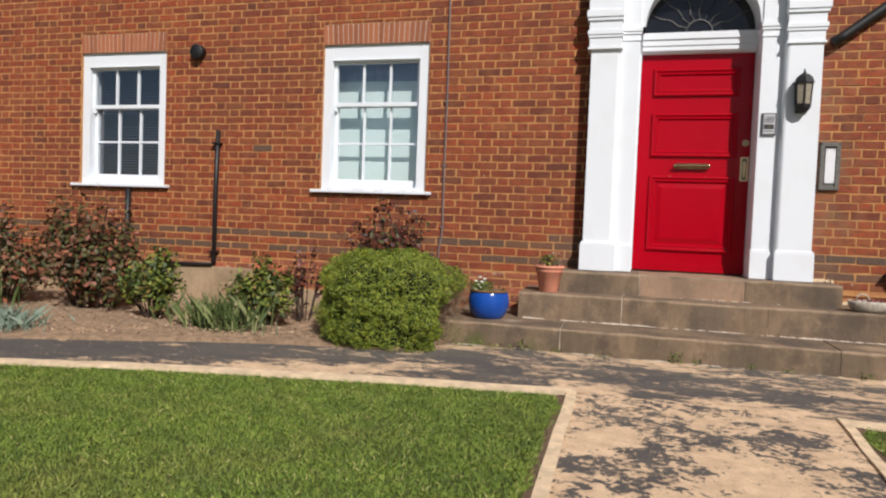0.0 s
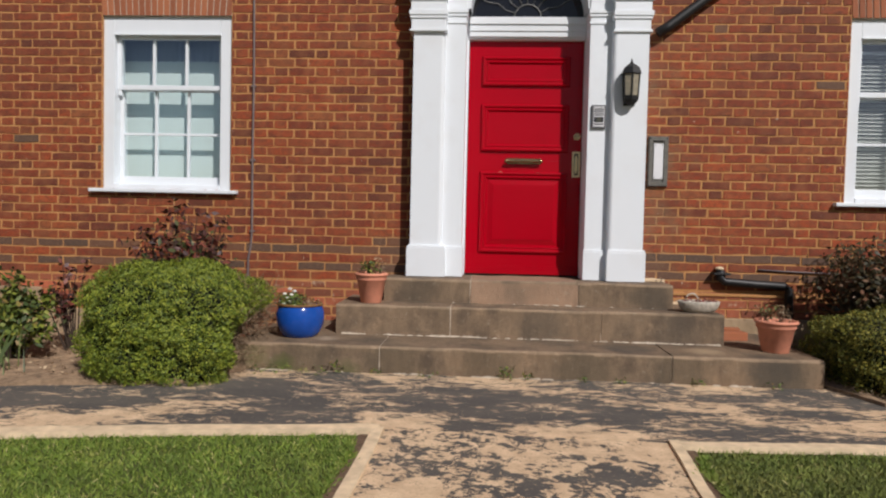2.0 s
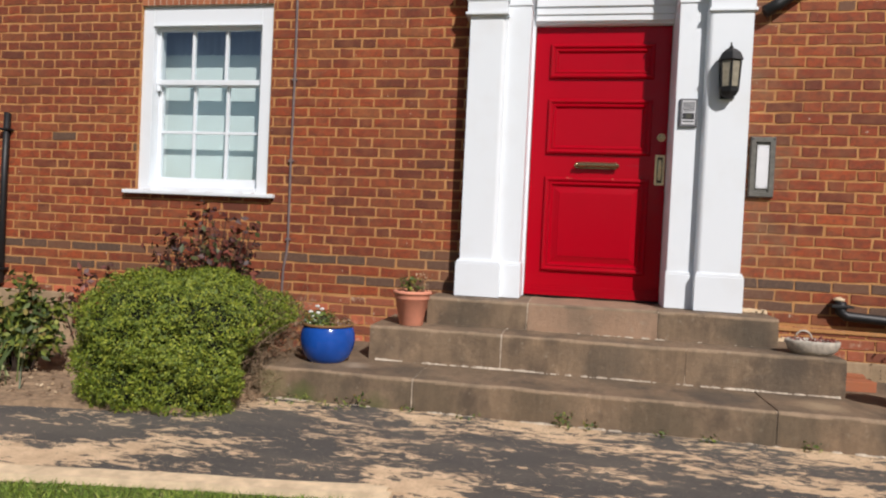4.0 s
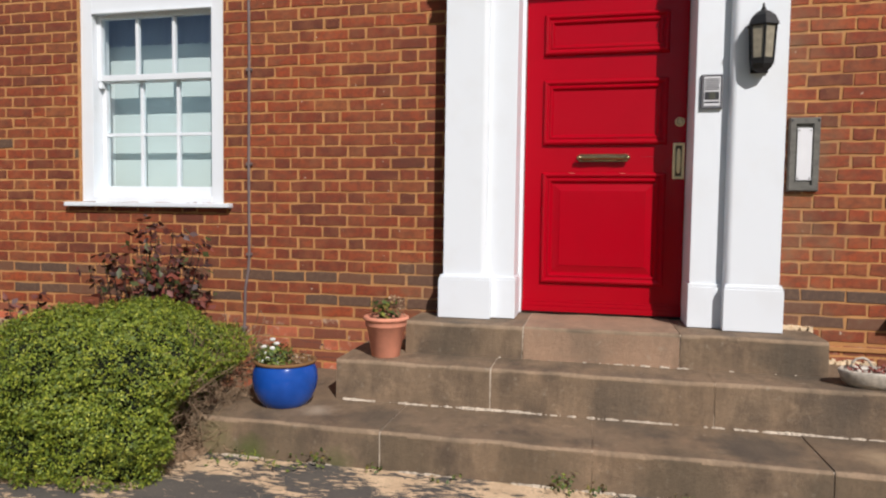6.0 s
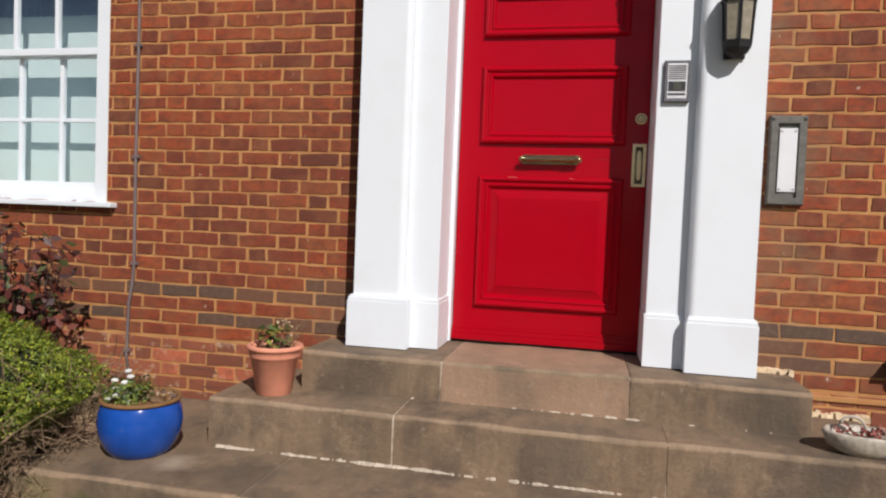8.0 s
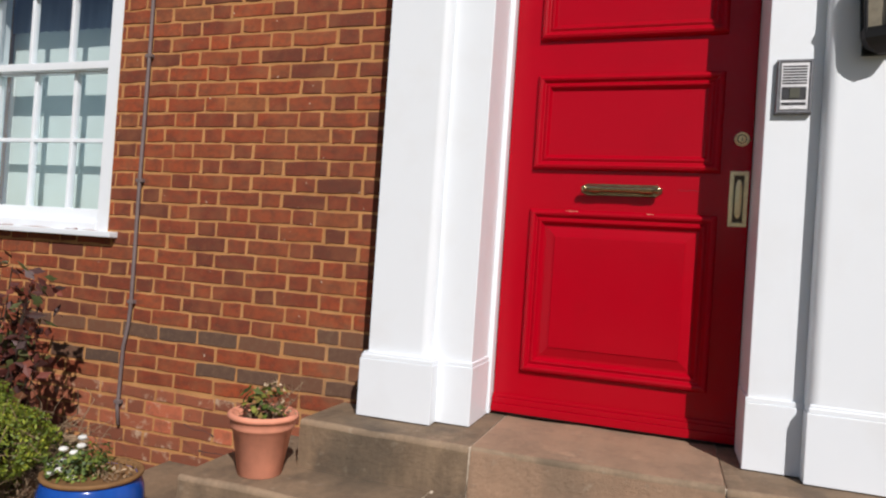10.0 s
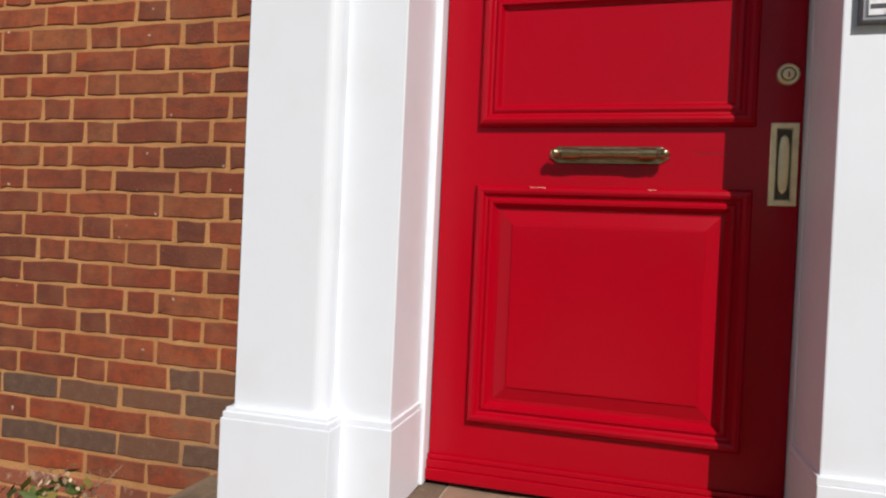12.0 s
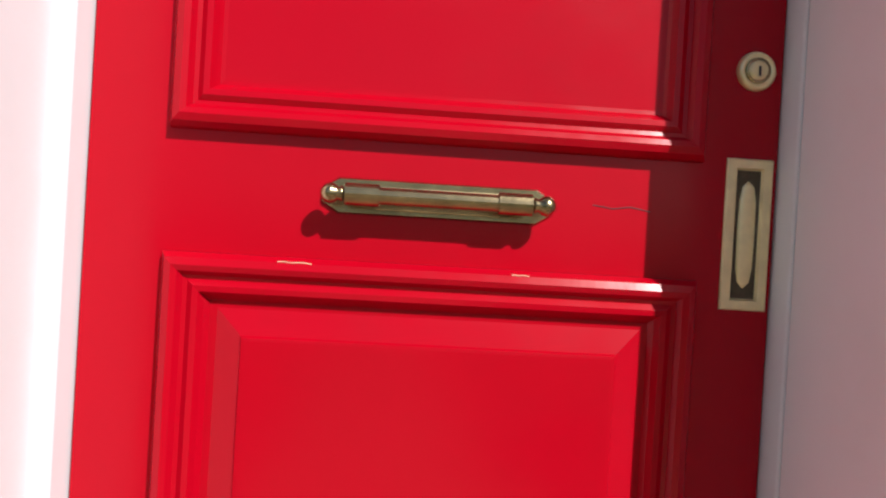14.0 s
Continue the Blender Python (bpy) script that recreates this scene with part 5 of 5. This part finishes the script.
def hedge_ball(name, label, centre, radius, count, material, leaf=0.016, cut=0.0):
    t = thing(name, (centre[0], centre[1], G), label, "shrub")
    # added solid core, its dark colour painting shade behind the leaf gaps
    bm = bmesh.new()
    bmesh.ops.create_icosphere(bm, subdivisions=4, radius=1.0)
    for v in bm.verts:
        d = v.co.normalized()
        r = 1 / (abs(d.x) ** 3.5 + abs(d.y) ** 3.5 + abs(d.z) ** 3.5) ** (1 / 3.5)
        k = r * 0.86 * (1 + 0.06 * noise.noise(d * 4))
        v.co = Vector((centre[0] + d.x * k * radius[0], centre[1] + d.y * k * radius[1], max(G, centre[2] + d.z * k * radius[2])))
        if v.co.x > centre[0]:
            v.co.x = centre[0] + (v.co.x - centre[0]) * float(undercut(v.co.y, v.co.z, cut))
    part("shade_core", bm, M_BOX_SHADE, t, "near-black core painted as the shade inside the shrub", True)
    p, nrm = mound_points(count, centre, radius, 3.5, 0.15, -0.9)
    p[:, 0] = centre[0] + (p[:, 0] - centre[0]) * np.where(p[:, 0] > centre[0], undercut(p[:, 1], p[:, 2], cut), 1)
    keep = p[:, 2] > G + 0.01
    nrm = nrm / np.linalg.norm(nrm, axis=1, keepdims=True) + rng.normal(size=nrm.shape) * 0.6
    part("foliage", leaves("foliage", p[keep], nrm[keep], leaf, leaf * 0.5, material, 0.35), material, t)
    return t


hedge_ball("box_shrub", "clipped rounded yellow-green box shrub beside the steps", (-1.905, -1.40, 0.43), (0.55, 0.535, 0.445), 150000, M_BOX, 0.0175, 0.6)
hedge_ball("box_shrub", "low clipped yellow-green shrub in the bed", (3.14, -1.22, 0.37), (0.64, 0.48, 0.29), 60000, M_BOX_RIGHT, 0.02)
brush = thing("dead_twigs", (-1.38, -1.25, G), "tangle of bare dry twigs at the foot of the box shrub", "twigs")
bm = bmesh.new()
for _ in range(850):
    p = Vector((rng.uniform(-1.70, -1.41), rng.uniform(-1.62, -0.80), rng.uniform(G, 0.66)))
    q = p + Vector((rng.uniform(-0.06, 0.17), rng.uniform(-0.15, 0.15), rng.uniform(-0.08, 0.19)))
    pts = [p.lerp(q, k / 4) + Vector(rng.normal(size=3) * 0.016) for k in range(5)]
    tube(pts, rng.uniform(0.0012, 0.0034), 4, bm, 0.5)
tagged(part("twig_mass", bm, M_TWIG, brush), "", "", "", "stuff")


def loose_shrub(name, label, centre, radius, count, material, leaf, stems, twig=M_TWIG_DARK, low=-0.6):
    """An open shrub: leaves in clumps around the ends of its stems."""
    t = thing(name, (centre[0], centre[1], G), label, "shrub")
    base = Vector((centre[0], centre[1], G))
    bm = bmesh.new()
    ends = []
    for _ in range(stems):
        d = rng.normal(size=3)
        d /= np.linalg.norm(d)
        d[2] = abs(d[2]) if rng.random() < 0.8 else d[2] * 0.6
        e = Vector(centre) + Vector(d * np.asarray(radius) * rng.uniform(0.6, 1.0))
        s = base + Vector((d[0] * radius[0] * 0.25, d[1] * radius[1] * 0.25, 0))
        e.z = max(e.z, G + 0.08)
        m = s.lerp(e, 0.55) + Vector((rng.normal() * 0.03, rng.normal() * 0.03, 0.05))
        tube([s, m, e], 0.007, 5, bm, 0.35)
        ends += [e, m.lerp(e, 0.5), m]
    tagged(part("stem_growth", bm, twig, t), "", "", "", "stuff")
    ends = np.array(ends)
    pick = ends[rng.integers(0, len(ends), count)]
    p = pick + rng.normal(size=(count, 3)).clip(-1.7, 1.7) * np.asarray(radius) * 0.115
    p = p[p[:, 1] < WALL - 0.05]
    p[:, 2] = p[:, 2].clip(G + 0.02)
    nrm = (p - np.asarray(centre)) + rng.normal(size=p.shape) * 0.3 + [0, 0, 0.25]
    part("foliage", leaves("foliage", p, nrm, leaf, leaf * 0.55, material), material, t)
    return t


loose_shrub("russet_shrub", "dark red-leaved shrub against the brick wall", (-2.25, -0.68, 0.90), (0.44, 0.24, 0.42), 1250, M_RUSSET, 0.06, 46)
loose_shrub("russet_shrub", "small dark red-leaved shrub in the bed", (-2.95, -0.95, 0.55), (0.26, 0.22, 0.3), 300, M_RUSSET, 0.06, 16)
loose_shrub("straggly_shrub", "large straggly olive-brown shrub in the bed", (-5.2, -1.15, 0.60), (0.62, 0.46, 0.72), 3600, M_OLIVE, 0.068, 80, M_TWIG_DARK)
loose_shrub("straggly_shrub", "straggly russet shrub at the end of the bed", (-6.1, -1.3, 0.5), (0.5, 0.45, 0.66), 2200, M_OLIVE, 0.066, 50, M_TWIG_DARK)
loose_shrub("green_shrub", "small leafy green shrub in the bed", (-4.2, -1.45, 0.42), (0.32, 0.28, 0.38), 2500, M_GREEN, 0.052, 34)
loose_shrub("green_shrub", "small leafy green shrub in the bed", (-3.16, -1.35, 0.43), (0.33, 0.26, 0.35), 2300, M_GREEN, 0.052, 32)
loose_shrub("dark_shrub", "dark olive shrub below the slatted window", (3.35, -0.62, 0.72), (0.70, 0.38, 0.52), 9500, M_OLIVE_DARK, 0.044, 90)


def clump(name, label, x, y, rx, ry, h, count, material, w=0.012, lean=0.7):
    t = thing(name, (x, y, G), label, "plant")
    p = np.stack([x + rng.normal(size=count) * rx * 0.45, y + rng.normal(size=count) * ry * 0.45, np.full(count, G + 0.02)], 1)
    tagged(part("leaf_growth", blades("leaf_growth", p, h, w, material, lean), material, t), "", "", "", "stuff")


clump("strap_leaf_clump", "clump of long green strap leaves in the bed", -3.35, -1.72, 0.42, 0.16, 0.26, 280, M_STRAP, 0.009)
clump("strap_leaf_clump", "clump of green strap leaves in the bed", -5.9, -1.9, 0.3, 0.2, 0.34, 160, M_STRAP, 0.016)
clump("lavender_tuft", "low silver-green tuft at the bed edge", -5.0, -2.45, 0.45, 0.25, 0.14, 700, M_SILVER, 0.006, 1.2)
litter = thing("leaf_litter", (-3.4, -1.6, G), "dry leaf litter scattered on the soil bed", "litter")
n = 2600
x = np.concatenate([rng.uniform(-6.5, -1.7, n), rng.uniform(2.5, 4, 400)])
lo = np.interp(x, BED_X, BED_Y) + 0.05
yy = lo + (-0.3 - lo) * rng.random(len(x))
part("leaves", leaves("leaves", np.stack([x, yy, np.full(len(x), G + 0.05)], 1), rng.normal(size=(len(x), 3)) * 0.35 + [0, 0, 1.0], 0.026, 0.015, M_CHIP, 0.1), M_CHIP, litter)
tagged(litter, "", "", "", "stuff")
for x, r, h, c in ((-1.28, 0.16, 0.05, 60), (-1.0, 0.15, 0.05, 50), (-0.82, 0.05, 0.08, 40), (-0.55, 0.05, 0.04, 26), (-0.2, 0.08, 0.03, 26), (0.33, 0.07, 0.085, 70), (0.48, 0.05, 0.05, 26), (0.85, 0.04, 0.04, 20), (1.1, 0.05, 0.04, 26), (1.6, 0.05, 0.05, 26), (2.1, 0.06, 0.04, 26)):
    small_plant("weed", "small green weed at the foot of the lowest step", x, -1.375, G, r, h, M_GREEN, c, 0.022, stems=False)


# ---- bricks of the wall ----
def courses():
    """Yields (x0, x1, z0, z1, kind) for every brick of the front wall."""
    k = -4
    z = BASE - 4 * COURSE
    while z < 4.9:
        stretcher = 3 <= k <= 6
        joint = 0.013
        row = rng.random()
        # the bond is laid a little wider beyond the door
        sides = [(-1.533, -1.361, 0.2205, 0.103, -11.0, 0.4), (1.5985, 1.7725, 0.2245, 0.1045, 0.4, 9.0)]
        for even, odd, long_side, short_side, start, end in sides:
            if stretcher:
                x, pattern = SOLDIER[k % 2], [0.2205]
            else:
                x, pattern = (odd if k % 2 else even), [long_side, short_side]
            repeat = sum(pattern) + joint * len(pattern)
            x -= repeat * math.ceil((x - start) / repeat)
            i = 0
            while x < end:
                w = pattern[i % len(pattern)]
                j = rng.uniform(-0.004, 0.004)
                kind = "dark" if (stretcher and k in (4, 6)) and rng.random() < 0.85 else "plain"
                if k < 3:
                    kind = "salmon"
                sooty = (-0.85 < x < -0.4 and 0.74 < z < 1.0) or (1.4 < x < 1.7 and 0.74 < z < 0.98)
                if kind == "plain" and rng.random() < (0.7 if sooty else 0.004):
                    kind = "dark"
                low = 0.010 if k == 2 else 0.0  # a wide joint under the stretcher courses
                yield x + j, min(x + w, end), z + 0.0060 + rng.uniform(-0.0018, 0.0018), z + COURSE - 0.0060 - low + rng.uniform(-0.0018, 0.0018), kind
                x += w + joint
                i += 1
        z += COURSE
        k += 1


def brick_shape(x0, x1, z0, z1, proud):
    """Three rings of corners: back, front edge, and the slightly inset face, with uneven hand-made edges."""
    yb, yf, yo = MORTAR + 0.01, WALL - proud + 0.002, WALL - proud
    c = 0.0028
    t = (x1 - x0) / 3
    out = [(x0 + c, z0), (x0 + t, z0), (x1 - t, z0), (x1 - c, z0), (x1, z0 + c), (x1, z1 - c), (x1 - c, z1), (x1 - t, z1), (x0 + t, z1), (x0 + c, z1), (x0, z1 - c), (x0, z0 + c)]
    skew = rng.uniform(-0.0022, 0.0022, 2)
    wob = rng.uniform(-0.0036, 0.0028, (12, 2))
    mx, mz = (x0 + x1) / 2, (z0 + z1) / 2
    ring = [(x + np.sign(x - mx) * wob[i, 0], z + np.sign(z - mz) * wob[i, 1] + skew[0] * (x - mx) / (x1 - x0) * 2) for i, (x, z) in enumerate(out)]
    sx, sz = 1 - 0.005 / (x1 - x0), 1 - 0.005 / (z1 - z0)
    inner = [(mx + (x - mx) * sx, mz + (z - mz) * sz) for x, z in ring]
    return [(x, yb, z) for x, z in ring] + [(x, yf, z) for x, z in ring] + [(x, yo, z) for x, z in inner]


BRICK_FACES = [(r * 12 + i, r * 12 + (i + 1) % 12, (r + 1) * 12 + (i + 1) % 12, (r + 1) * 12 + i) for r in range(2) for i in range(12)] + [tuple(range(24, 36))]
near = (-1.80, -0.46, 0.45, 2.12)  # the stretch of wall that is passed closest
singles, rest = [], {"plain": ([], []), "dark": ([], []), "salmon": ([], [])}
wide_holes = [h if h is not holes[-1] else (-0.44, 1.43, 0.0, 3.8) for h in holes]
for x0, x1, z0, z1, kind in courses():
    pieces = [(x0, x1)]
    for a, b, lo, hi in wide_holes:
        if lo < z1 <= lo + 0.02 or hi - 0.02 <= z0 < hi:
            continue
        if z0 < hi < z1 - 0.02 and x1 > a and x0 < b:  # a sliver of brick goes on above the opening
            v, f = rest["plain"]
            base = len(v)
            v += brick_shape(max(x0, a), min(x1, b), hi + 0.006, z1, 0.001)
            f += [tuple(base + i for i in q) for q in BRICK_FACES]
        if z1 > lo + 0.02 and z0 < hi - 0.02:
            pieces = [q for p in pieces for q in ((p[0], min(p[1], a - 0.006)), (max(p[0], b + 0.006), p[1])) if q[1] - q[0] > 0.009]
    for p in pieces:
        if kind == "plain" and len(singles) < 300 and near[0] < p[0] and p[1] < near[1] and near[2] < z0 < near[3]:
            singles.append((p[0], p[1], z0, z1))
            continue
        v, f = rest[kind]
        base = len(v)
        v += brick_shape(p[0], p[1], z0, z1, rng.uniform(0.0, 0.0025))
        f += [tuple(base + i for i in q) for q in BRICK_FACES]
for kind, material, words in (("plain", M_BRICK, "brown-red bricks"), ("dark", M_BRICK_DARK, "sooty dark bricks"), ("salmon", M_BRICK_SALMON, "pale salmon bricks low on the wall")):
    tagged(part("bricks", mesh_from("bricks", *rest[kind], material), material, wall), words, "", "", "stuff")
shapes = {}
for x0, x1, z0, z1 in singles:
    key = round((x1 - x0) / 0.008), int(rng.integers(0, 3))
    if key not in shapes:
        w, h = (x1 - x0) / 2, COURSE / 2 - 0.0058
        shapes[key] = mesh_from("brick", brick_shape(-w, w, -h, h, 0.0012), BRICK_FACES, M_BRICK_ONE)
    ob = part("brick", shapes[key], None, wall)
    ob.location = ((x0 + x1) / 2, 0, (z0 + z1) / 2)
